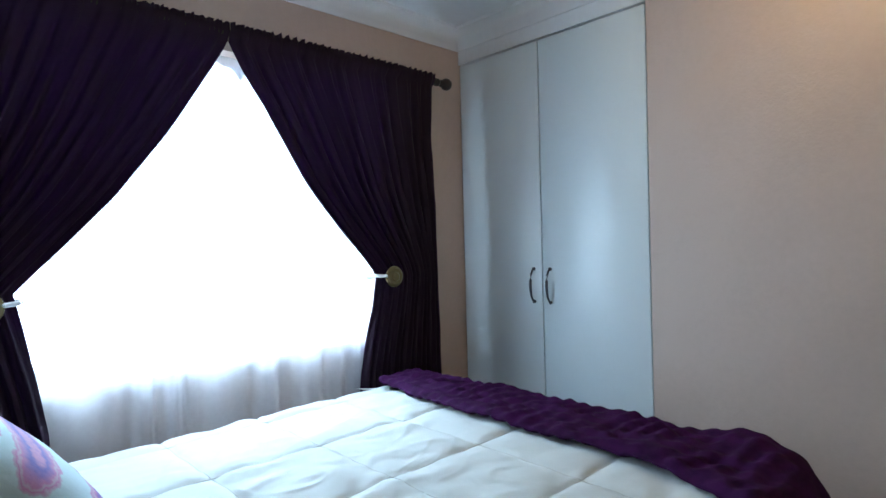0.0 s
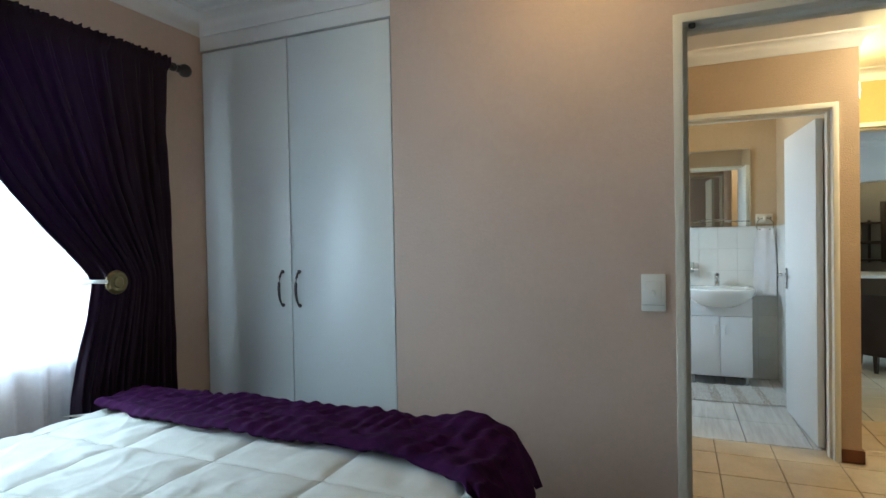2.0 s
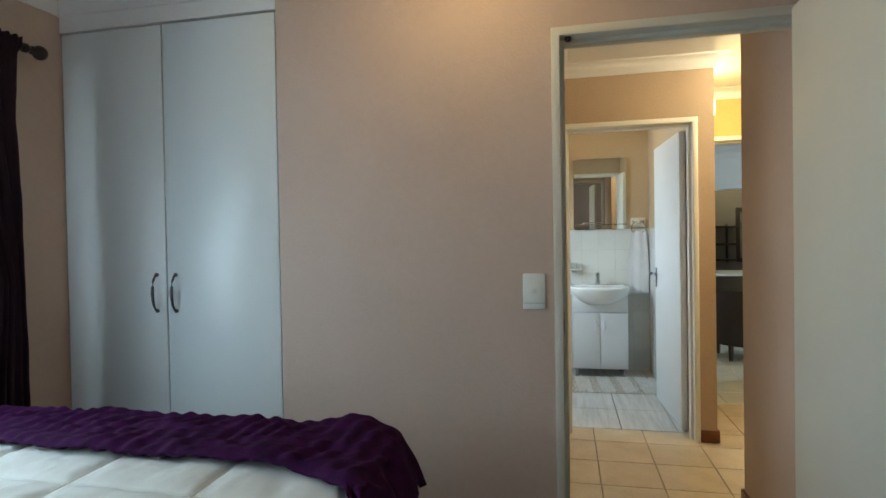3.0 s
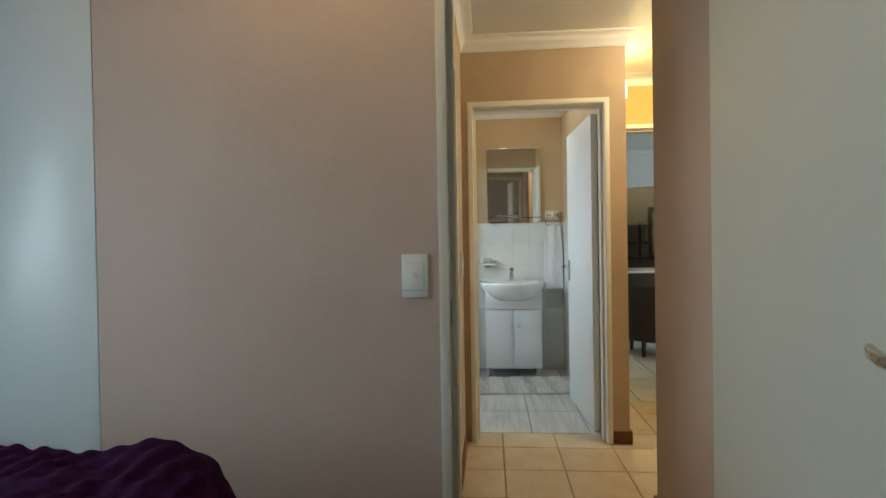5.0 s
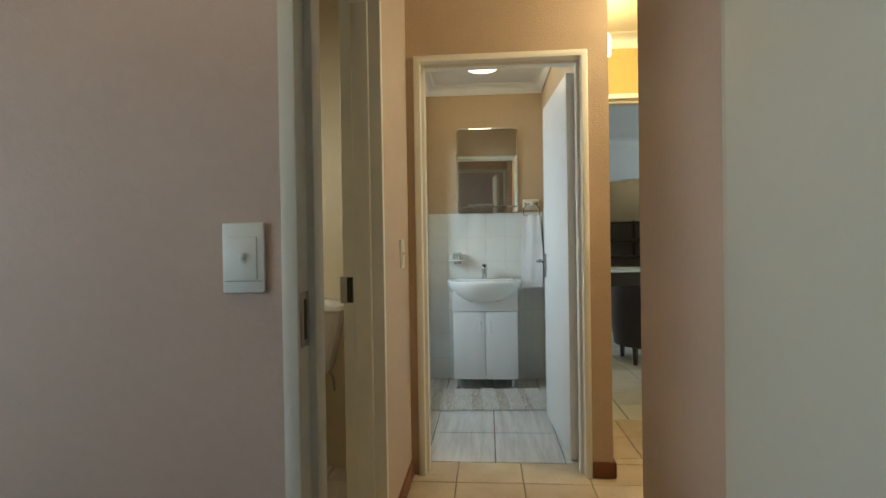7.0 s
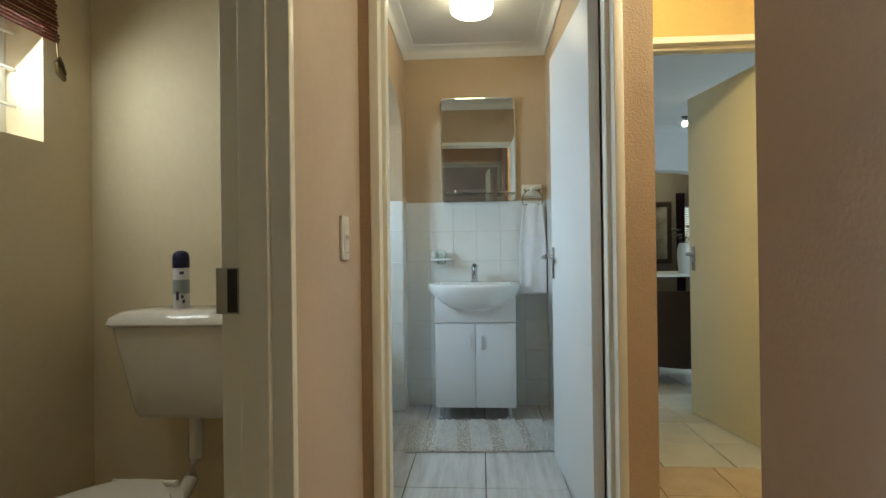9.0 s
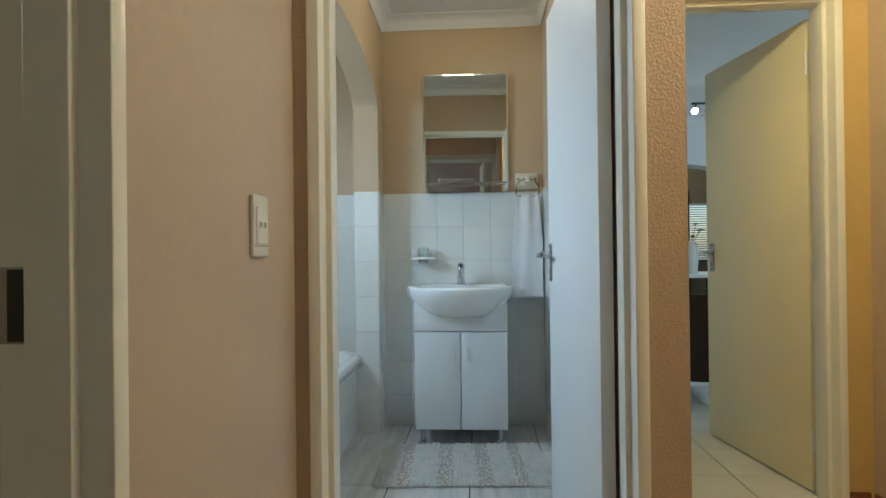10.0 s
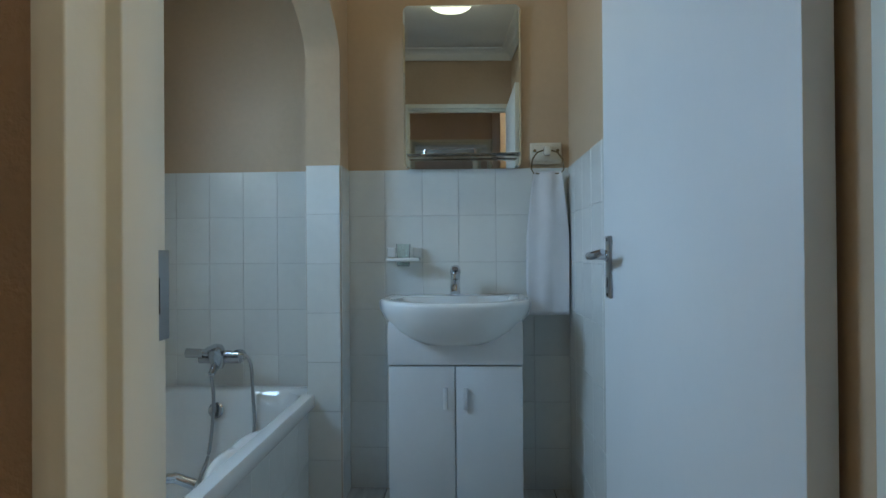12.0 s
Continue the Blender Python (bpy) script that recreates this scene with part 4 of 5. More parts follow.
def door_leaf(name, hinge, angle, width, side, mat, label, towards=-1, thick=0.04, z0=0.008, z1=2.026, hinges=(), lever_z=1.026):
    """A flush leaf that runs from its hinge at that heading; side: where its visible face lies."""
    d = thing(name, (*hinge, z0), label, "door")
    m = Matrix.Translation((*hinge, 0)) @ Matrix.Rotation(radians(angle), 4, "Z")
    bm = bmesh.new()
    box(bm, (0.0, -thick if side > 0 else 0.0, z0), (width, 0.0 if side > 0 else thick, z1), 0.0025)
    bmesh.ops.transform(bm, matrix=m, verts=bm.verts)
    leaf = part("leaf", bm, mat, d)
    for s, y in ((1, 0.0 if side > 0 else thick), (-1, -thick if side > 0 else 0.0)):
        lm = m @ Matrix.Translation((width - 0.052, y, lever_z))
        if s < 0:
            lm = lm @ Matrix.Rotation(math.pi, 4, "Z")
        lever_set(leaf, lm, s, towards * s)
    for z in hinges:
        bm = bmesh.new()
        y = 0.006 if side > 0 else -0.006
        rod(bm, (-0.006, y, z - 0.045), (-0.006, y, z + 0.045), 0.007, 12)
        rod(bm, (-0.006, y, z + 0.045), (-0.006, y, z + 0.052), 0.009, 12, 0.004)
        box(bm, (-0.002, -0.036 if side > 0 else 0.004, z - 0.045), (0.0012, -0.004 if side > 0 else 0.036, z + 0.045))
        bmesh.ops.transform(bm, matrix=m, verts=bm.verts)
        part("hinge", bm, GLOSS_CREAM, d, "painted butt hinge")
    return d


door_leaf("bedroom_door", (2.412, -0.7145), 180, 0.838, -1, DOOR_WHITE, "off-white flush door standing open into the bedroom", lever_z=1.055)
door_leaf("bathroom_door", (4.500, -0.7705), 3.1, 0.790, 1, BATH_DOOR, "white flush door standing open into the bathroom")
door_leaf("living_room_door", (5.386, -1.838), 9.2, 0.772, 1, LAMPLIT_DOOR, "flush door standing open into the living room, lamp yellow in its enamel", hinges=(0.22, 1.83))
door_leaf("toilet_door", (2.793, 0.185), 90, 0.772, -1, DOOR_WHITE, "off-white flush toilet door standing open")
door_leaf("passage_door", (4.985, -2.085), 180, 0.75, -1, DOOR_WHITE, "off-white flush door closed in the passage wall")


def strike(x0, x1, y0, y1, z0, z1, hole):
    s = thing("strike_plate", ((x0 + x1) / 2, (y0 + y1) / 2, z0), "steel strike plate let into a cream door frame", "strike plate", "strike plates")
    bm = bmesh.new()
    box(bm, (x0, y0, z0), (x1, y1, z1), 0.001)
    part("plate", bm, STEEL, s)
    bm = bmesh.new()
    box(bm, *hole)
    part("slot", bm, GAP, s, "dark latch slot", None)


strike(3.5645, 3.5684, 0.1415, 0.190, 0.935, 1.033, ((3.5635, 0.1435, 0.938), (3.5655, 0.165, 1.030)))
strike(2.546, 2.590, -0.0080, -0.0048, 0.958, 1.062, ((2.560, -0.0090, 0.972), (2.574, -0.0070, 1.048)))
strike(4.412, 4.4515, -0.0340, -0.0308, 0.942, 1.043, ((4.4275, -0.0346, 0.972), (4.4310, -0.033, 1.012)))

# ---- toilet ----
CY = 0.625
toilet = thing("toilet", (4.02, CY, 0.0), "ivory porcelain toilet with a wall cistern and closed lid", "toilet")


def loft(bm, loops):
    rings = [[bm.verts.new(p) for p in lp] for lp in loops]
    n = len(rings[0])
    for a, b in zip(rings, rings[1:]):
        for k in range(n):
            bm.faces.new((a[k], a[(k + 1) % n], b[(k + 1) % n], b[k]))
    bm.faces.new(rings[0][::-1])
    bm.faces.new(rings[-1])
    bmesh.ops.recalc_face_normals(bm, faces=bm.faces)


def round_rect(x0, x1, y0, y1, z, r, n=5, bow=0.0):
    pts = []
    for cx, cy, a in ((x1 - r, y1 - r, 0), (x0 + r, y1 - r, 90), (x0 + r, y0 + r, 180), (x1 - r, y0 + r, 270)):
        for k in range(n + 1):
            t = radians(a + 90 * k / n)
            px, py = cx + r * math.cos(t), cy + r * math.sin(t)
            f = (py - y0) / (y1 - y0) * 2 - 1
            pts.append((px - bow * (1 - f * f) * (px < (x0 + x1) / 2), py, z))
    return pts


bm = bmesh.new()
loft(bm, [round_rect(4.235, 4.395, CY - 0.175, CY + 0.175, 0.515, 0.03), round_rect(4.225, 4.397, CY - 0.185, CY + 0.185, 0.530, 0.035),
          round_rect(4.215, 4.398, CY - 0.225, CY + 0.225, 0.70, 0.035), round_rect(4.208, 4.398, CY - 0.252, CY + 0.252, 0.822, 0.035, bow=0.01)])
cistern = part("cistern", bm, TOILET_WHITE, toilet)
bm = bmesh.new()
loft(bm, [round_rect(4.198, 4.399, CY - 0.262, CY + 0.262, 0.824, 0.035, bow=0.01), round_rect(4.192, 4.399, CY - 0.268, CY + 0.268, 0.832, 0.04, bow=0.012),
          round_rect(4.196, 4.399, CY - 0.264, CY + 0.264, 0.852, 0.045, bow=0.012), round_rect(4.215, 4.395, CY - 0.235, CY + 0.235, 0.872, 0.06, bow=0.008),
          round_rect(4.25, 4.39, CY - 0.19, CY + 0.19, 0.878, 0.06)])
part("lid", bm, TOILET_WHITE, cistern)
bm = bmesh.new()
tube(bm, [(4.30, CY, 0.545), (4.30, CY, 0.44), (4.295, CY, 0.36), (4.27, CY + 0.002, 0.30), (4.22, CY + 0.004, 0.265), (4.14, CY, 0.26), (4.06, CY, 0.262)], 0.024, 14)
rod(bm, (4.30, CY, 0.550), (4.30, CY, 0.515), 0.033, 18)
part("flush_pipe", bm, TOILET_WHITE, toilet)


def pan_loop(x0, x1, w, z, n=36):
    pts = []
    for k in range(n):
        t = k * math.tau / n
        c, s = math.cos(t), math.sin(t)
        cx = (x0 + x1) / 2
        px = cx + (x1 - x0) / 2 * c
        half = w / 2 * (1 - 0.30 * max(c, 0) ** 2)
        pts.append((px, CY - 0.03 + half * (abs(s) ** 0.85) * (1 if s > 0 else -1), z))
    return pts


bm = bmesh.new()
loft(bm, [pan_loop(3.66, 4.08, 0.23, 0.0), pan_loop(3.66, 4.08, 0.22, 0.03), pan_loop(3.62, 4.06, 0.20, 0.16), pan_loop(3.53, 4.06, 0.28, 0.29), pan_loop(3.49, 4.04, 0.355, 0.375), pan_loop(3.49, 4.03, 0.36, 0.392)])
part("pan", bm, TOILET_WHITE, toilet)
bm = bmesh.new()
loft(bm, [pan_loop(3.478, 3.955, 0.370, 0.393), pan_loop(3.475, 3.957, 0.376, 0.400), pan_loop(3.478, 3.955, 0.372, 0.411)])
part("seat", bm, TOILET_WHITE, toilet)
bm = bmesh.new()
loft(bm, [pan_loop(3.476, 3.945, 0.372, 0.413), pan_loop(3.474, 3.945, 0.374, 0.420), pan_loop(3.485, 3.94, 0.362, 0.430), pan_loop(3.56, 3.88, 0.27, 0.434)])
part("seat_lid", bm, TOILET_WHITE, toilet)
for dy in (-0.075, 0.075):
    bm = bmesh.new()
    rod(bm, (3.955, CY - 0.03 + dy - 0.02, 0.412), (3.955, CY - 0.03 + dy + 0.02, 0.412), 0.010, 12)
    part("seat_hinge", bm, TOILET_WHITE, toilet)
bm = bmesh.new()
tube(bm, [(4.397, CY - 0.175, 0.40), (4.375, CY - 0.178, 0.402), (4.360, CY - 0.182, 0.42), (4.358, CY - 0.178, 0.47), (4.345, CY - 0.15, 0.54)], 0.006, 8)
part("supply_hose", bm, STEEL, toilet, "thin braided supply hose")

CAN_BLUE = material("navy_cap_plastic", (0.016, 0.016, 0.06), 0.35)
LABEL_WHITE = material("white_label", (0.72, 0.72, 0.70), 0.4, vary=0.02)
LABEL_GREY = material("grey_label", (0.33, 0.36, 0.37), 0.4, vary=0.02)
INK = material("dark_ink", (0.05, 0.05, 0.07), 0.6)
CX, CYY, CZ = 4.285, 0.663, 0.877
can = thing("spray_can", (CX, CYY, CZ), "white and grey spray can with a navy cap on the cistern", "spray can")
bm = bmesh.new()
lathe(bm, [(0.0, 0.0), (0.025, 0.0), (0.0265, 0.004), (0.0265, 0.132), (0.024, 0.140), (0.0, 0.142)], (CX, CYY, CZ), n=28)
part("canister", bm, LABEL_WHITE, can)
bm = bmesh.new()
lathe(bm, [(0.0265, 0.140), (0.0272, 0.142), (0.0268, 0.176), (0.0235, 0.190), (0.014, 0.198), (0.0, 0.200)], (CX, CYY, CZ), n=28)
part("cap", bm, CAN_BLUE, can, "rounded navy plastic cap")
bm = bmesh.new()
lathe(bm, [(0.0268, 0.052), (0.0269, 0.053), (0.0269, 0.099), (0.0268, 0.100)], (CX, CYY, CZ), n=28)
part("label_band", bm, LABEL_GREY, can, "grey label band")
for z, a0, a1, h in ((0.118, 196, 226, 0.010), (0.030, 170, 192, 0.030), (0.036, 205, 222, 0.012), (0.020, 214, 232, 0.012)):
    bm = bmesh.new()
    pts = [radians(a0 + (a1 - a0) * k / 6) for k in range(7)]
    lo = [bm.verts.new((CX + 0.0271 * math.cos(a), CYY + 0.0271 * math.sin(a), CZ + z)) for a in pts]
    hi = [bm.verts.new((CX + 0.0271 * math.cos(a), CYY + 0.0271 * math.sin(a), CZ + z + h)) for a in pts]
    for k in range(6):
        bm.faces.new((lo[k], lo[k + 1], hi[k + 1], hi[k]))
    part("print", bm, INK, can, "dark print")

blind = thing("roller_blind", (3.95, 1.045, 1.70), "red-brown reed blind half rolled up over the toilet window", "blind")
BZ = 1.785
for k in range(46):
    bm = bmesh.new()
    z = BZ + 0.011 * k
    rod(bm, (3.66, 1.047 + 0.0015 * math.sin(k * 2.1), z), (4.216 - 0.0012 * k + 0.003 * math.sin(k * 1.3), 1.047 + 0.0015 * math.sin(k * 2.1 + 1), z), 0.0052, 6)
    part("reed", bm, BLIND, blind)
bm = bmesh.new()
for x in (3.75, 3.95, 4.13):
    rod(bm, (x, 1.0405, BZ), (x, 1.0405, BZ + 0.5), 0.0015, 6)
part("stitching", bm, BLIND, blind)
bm = bmesh.new()
tube(bm, [(4.196, 1.039, BZ + 0.02), (4.200, 1.038, BZ - 0.03), (4.204, 1.038, BZ - 0.06)], 0.003, 6)
tube(bm, [(4.204, 1.038, BZ - 0.05), (4.196, 1.036, BZ - 0.075), (4.204, 1.036, BZ - 0.105), (4.224, 1.034, BZ - 0.122), (4.228, 1.034, BZ - 0.105), (4.216, 1.036, BZ - 0.07), (4.206, 1.038, BZ - 0.052)],
     [0.005, 0.009, 0.010, 0.009, 0.006, 0.006, 0.005], 8)
part("pull_cord", bm, BRASS, blind, "knotted brown pull cord")

# ---- bathroom: vanity, basin, tap ----
vanity = thing("vanity_unit", (6.1, -0.327, 0.0), "white vanity cabinet with two doors on short chrome legs", "vanity")
bm = bmesh.new()
box(bm, (5.938, -0.578, 0.092), (6.288, -0.076, 0.612))
box(bm, (5.935, -0.577, 0.617), (6.288, -0.077, 0.785), 0.002)
box(bm, (5.920, -0.578, 0.617), (5.9345, -0.076, 0.775), 0.002)
part("body", bm, VANITY_WHITE, vanity)
for y0, y1, hy in ((-0.576, -0.3295, -0.364), (-0.3245, -0.078, -0.290)):
    bm = bmesh.new()
    box(bm, (5.919, y0, 0.088), (5.936, y1, 0.612), 0.002)
    d = part("door", bm, VANITY_WHITE, vanity)
    bm = bmesh.new()
    box(bm, (5.906, hy - 0.008, 0.455), (5.9195, hy + 0.008, 0.535), 0.004)
    part("handle", bm, VANITY_WHITE, d, "small white moulded handle")
for x in (5.965, 6.25):
    for y in (-0.54, -0.114):
        bm = bmesh.new()
        rod(bm, (x, y, 0.018), (x, y, 0.092), 0.016, 18)
        lathe(bm, [(0.0, 0.0), (0.022, 0.0), (0.024, 0.006), (0.022, 0.016), (0.015, 0.020), (0.0, 0.020)], (x, y, 0.0), n=18)
        part("leg", bm, CHROME, vanity, "chrome adjustable leg")

basin = thing("wash_basin", (6.1, -0.325, 0.735), "white porcelain basin with a bowed front on the vanity", "wash basin")


def basin_loop(z, half, front, back=6.288, n=14):
    """Straight back, bowed front."""
    pts = [(back, -0.325 + half, z), (back, -0.325 - half, z)]
    for k in range(n + 1):
        f = -1 + 2 * k / n
        y = -0.325 + half * f
        depth = max(0.0, 1 - abs(f) ** 2.6)
        x = 6.02 - (6.02 - front) * depth ** 0.62
        if abs(f) == 1:
            x = 6.03
        pts.append((x, y, z))
    return pts


bm = bmesh.new()
outer = [basin_loop(0.690, 0.10, 5.905), basin_loop(0.694, 0.150, 5.880), basin_loop(0.715, 0.205, 5.857), basin_loop(0.745, 0.250, 5.838), basin_loop(0.785, 0.283, 5.820), basin_loop(0.815, 0.296, 5.812), basin_loop(0.840, 0.298, 5.806),
         basin_loop(0.852, 0.295, 5.810), basin_loop(0.856, 0.288, 5.820)]
loops = outer
rings = [[bm.verts.new(p) for p in lp] for lp in loops]
n = len(rings[0])
for a, b in zip(rings, rings[1:]):
    for k in range(n):
        bm.faces.new((a[k], a[(k + 1) % n], b[(k + 1) % n], b[k]))
bm.faces.new(rings[0][::-1])


def bowl_loop(z, k):
    """The bowl's mouth has as many points as the rim, so that they can be joined."""
    c = Vector((6.03, -0.325, z))
    out = []
    for p in loops[-1]:
        f = max(-1, min(1, (p[1] + 0.325) / 0.288))
        if p[0] > 6.2:
            out.append((6.155 - 0.02 * (1 - k), -0.325 + math.copysign(0.225 * k, f), z))
        else:
            xx = 5.845 + (6.05 - 5.845) * abs(f) ** 2.4
            out.append((c.x + (xx - c.x) * k, -0.325 + f * 0.258 * k, z))
    return out


inner = [[bm.verts.new(p) for p in bowl_loop(z, k)] for z, k in ((0.855, 1.0), (0.845, 0.965), (0.80, 0.88), (0.76, 0.66), (0.745, 0.3))]
for a, b in zip([rings[-1]] + inner, inner):
    for k in range(n):
        bm.faces.new((a[k], a[(k + 1) % n], b[(k + 1) % n], b[k]))
bm.faces.new(inner[-1])
bmesh.ops.recalc_face_normals(bm, faces=bm.faces)
part("bowl", bm, PORCELAIN, basin, "", 55)
bm = bmesh.new()
lathe(bm, [(0.0, 0.0), (0.010, 0.0), (0.011, 0.002), (0.006, 0.003), (0.0, 0.001)], (6.128, -0.325, 0.815), (-1, 0, 0.35), 20)
part("overflow_ring", bm, CHROME, basin, "chrome overflow ring")

tap = thing("basin_tap", (6.205, -0.324, 0.856), "chrome single-lever mixer tap on the basin", "tap")
bm = bmesh.new()
lathe(bm, [(0.0, 0.0), (0.026, 0.0), (0.026, 0.006), (0.021, 0.010), (0.020, 0.075), (0.021, 0.090), (0.017, 0.098), (0.0, 0.100)], (6.205, -0.324, 0.855), n=24)
body = part("tap_body", bm, CHROME, tap)
bm = bmesh.new()
tube(bm, [(6.20, -0.324, 0.905), (6.165, -0.324, 0.908), (6.13, -0.324, 0.902), (6.105, -0.324, 0.888), (6.098, -0.324, 0.874)], [0.022, 0.020, 0.019, 0.018, 0.017], 16)
part("spout", bm, CHROME, body)
bm = bmesh.new()
tube(bm, [(6.205, -0.324, 0.952), (6.195, -0.324, 0.966), (6.165, -0.324, 0.973), (6.125, -0.324, 0.971)], [0.023, 0.021, 0.018, 0.013], 16, 0.6)
part("lever", bm, CHROME, body)

# ---- bathroom: mirror, shelf, soap holder, towel ring ----
mirror = thing("wall_mirror", (6.285, -0.3585, 1.402), "frameless rectangular mirror with rounded corners above the basin", "mirror")


def plate_loop(y0, y1, z0, z1, r, x, n=6):
    pts = []
    for cy, cz, a in ((y1 - r, z1 - r, 0), (y0 + r, z1 - r, 90), (y0 + r, z0 + r, 180), (y1 - r, z0 + r, 270)):
        for k in range(n + 1):
            t = radians(a + 90 * k / n)
            pts.append((x, cy + r * math.cos(t), cz + r * math.sin(t)))
    return pts


bm = bmesh.new()
loft(bm, [plate_loop(-0.614, -0.103, 1.402, 2.112, 0.028, 6.298), plate_loop(-0.614, -0.103, 1.402, 2.112, 0.028, 6.2835), plate_loop(-0.606, -0.111, 1.410, 2.104, 0.024, 6.2827)])
for vert in bm.verts:
    if vert.co.x < 6.29:
        vert.co.x -= (vert.co.z - 1.402) * 0.0225 + (vert.co.y + 0.614) * 0.028  # hangs with its top a little forward
part("plate", bm, MIRROR, mirror, "", None)
shelf = thing("glass_shelf", (6.22, -0.36, 1.44), "clear glass shelf on chrome brackets across the mirror", "shelf")
bm = bmesh.new()
box(bm, (6.165, -0.600, 1.446), (6.270, -0.125, 1.452), 0.002)
part("glass", bm, SHELF_GLASS, shelf)
for y in (-0.50, -0.22):
    bm = bmesh.new()
    rod(bm, (6.281, y, 1.449), (6.245, y, 1.449), 0.009, 16)
    rod(bm, (6.281, y, 1.449), (6.276, y, 1.449), 0.015, 18)
    part("bracket", bm, CHROME, shelf)
bm = bmesh.new()
tube(bm, [(6.268, -0.20, 1.470), (6.175, -0.20, 1.470), (6.168, -0.21, 1.470), (6.168, -0.40, 1.470), (6.175, -0.41, 1.470), (6.268, -0.41, 1.470)], 0.0026, 8)
for y in (-0.20, -0.41):
    rod(bm, (6.175, y, 1.452), (6.175, y, 1.470), 0.003, 8)
part("rail", bm, CHROME, shelf)

CERAMIC = material("cream_ceramic", (0.72, 0.67, 0.55), 0.18, vary=0.02, coat=0.3)
ring = thing("towel_ring", (6.27, -0.722, 1.42), "cream ceramic towel ring holder with a brass ring on the wall", "towel ring")
bm = bmesh.new()
box(bm, (6.280, -0.789, 1.418), (6.2995, -0.652, 1.512), 0.006, 3)
box(bm, (6.272, -0.775, 1.430), (6.282, -0.666, 1.500), 0.004)
part("backplate", bm, CERAMIC, ring)
bm = bmesh.new()
box(bm, (6.235, -0.738, 1.452), (6.278, -0.708, 1.492), 0.008, 3)
part("boss", bm, CERAMIC, ring)
for y in (-0.770, -0.671):
    bm = bmesh.new()
    rod(bm, (6.274, y, 1.475), (6.268, y, 1.475), 0.007, 14)
    part("screw", bm, BRASS, ring, "brass screw cap")
bm = bmesh.new()
tube(bm, [(6.250, -0.735, 1.474), (6.244, -0.765, 1.462), (6.240, -0.786, 1.43), (6.238, -0.790, 1.39), (6.238, -0.778, 1.372), (6.238, -0.72, 1.368), (6.238, -0.662, 1.372), (6.238, -0.652, 1.39), (6.240, -0.656, 1.43), (6.244, -0.677, 1.462), (6.250, -0.708, 1.474)], 0.0035, 8)
part("ring", bm, BRASS, ring, "thin brass ring")


def towel_place(u, v):
    """Hung over the ring: up the back, over the bar, down the front."""
    s = v * 1.15
    over = 0.50
    if s < over:
        x, z = 6.262, 0.87 + s
    elif s < over + 0.05:
        a = (s - over) / 0.05 * math.pi
        x, z = 6.245 + 0.017 * math.cos(a), 1.37 + 0.012 * math.sin(a)
    else:
        x, z = 6.228, 1.37 - (s - over - 0.05)
    drop = max(0.0, (1.37 - z) / 0.6)
    half = 0.056 + 0.032 * min(1, drop * 2.2) ** 0.7
    y = -0.7215 + (u * 2 - 1) * half + 0.006 * drop
    f = (math.sin(u * 9 + 0.5 * math.sin(z * 7)) * (0.006 - 0.003 * drop) + 0.004 * noise.noise((u * 4, z * 5, 1))) * (1 if x < 6.25 else 0.3)
    return (x + f - 0.012 * (x < 6.245) * min(1, drop * 3), y, z)


bm = bmesh.new()
sheet(bm, 36, 70, towel_place, 0.006)
solid("hand_towel", bm, TOWEL, "white towelling hand towel hanging from the ring", "towel", at=(6.24, -0.72, 0.76), smooth=180)

soap = thing("soap_holder", (6.25, -0.099, 0.99), "white ceramic and chrome tumbler and soap holder on the tiles", "soap holder")
bm = bmesh.new()
box(bm, (6.2, -0.172, 1.000), (6.287, -0.030, 1.016), 0.007, 3)
part("dish", bm, PORCELAIN, soap)
for y in (-0.158, -0.044):
    bm = bmesh.new()
    box(bm, (6.268, y - 0.018, 1.018), (6.2875, y + 0.018, 1.062), 0.005)
    rod(bm, (6.268, y, 1.042), (6.263, y, 1.042), 0.008, 14)
    part("mount", bm, PORCELAIN, soap)
bm = bmesh.new()
lathe(bm, [(0.0, -0.052), (0.024, -0.052), (0.027, -0.046), (0.031, 0.045), (0.0285, 0.045), (0.0245, -0.044), (0.0, -0.046)], (6.235, -0.10, 1.03), n=24)
part("tumbler", bm, SHELF_GLASS, soap, "clear glass tumbler")

# ---- bathroom: bath, mixer, mat ----
bath = thing("bathtub", (5.4, 0.68, 0.0), "white enamelled bathtub in a tiled alcove under the arch", "bathtub")
TX0, TX1, TY0, TY1, TZ = 4.525, 6.288, 0.262, 1.058, 0.452


def tub_loop(i, z, r, x0=0.0, x1=0.0):
    return round_rect(TX0 + i + x0, TX1 - i - x1, TY0 + i * 0.9, TY1 - i * 0.9, z, r, 6)


bm = bmesh.new()
rings = [[bm.verts.new(p) for p in lp] for lp in (tub_loop(0.004, TZ - 0.055, 0.012), tub_loop(0, TZ - 0.050, 0.014), tub_loop(0, TZ - 0.010, 0.016), tub_loop(0.006, TZ, 0.02), tub_loop(0.055, TZ, 0.10),
                                                  tub_loop(0.070, TZ - 0.010, 0.12), tub_loop(0.085, TZ - 0.09, 0.13), tub_loop(0.115, TZ - 0.28, 0.14, 0.10), tub_loop(0.17, TZ - 0.355, 0.12, 0.14), tub_loop(0.25, TZ - 0.37, 0.08, 0.15))]
for a, b in zip(rings, rings[1:]):
    for k in range(len(a)):
        bm.faces.new((a[k], a[(k + 1) % len(a)], b[(k + 1) % len(b)], b[k]))
bm.faces.new(rings[-1])
bmesh.ops.recalc_face_normals(bm, faces=bm.faces)
part("tub", bm, PORCELAIN, bath, "", 50)
bm = bmesh.new()


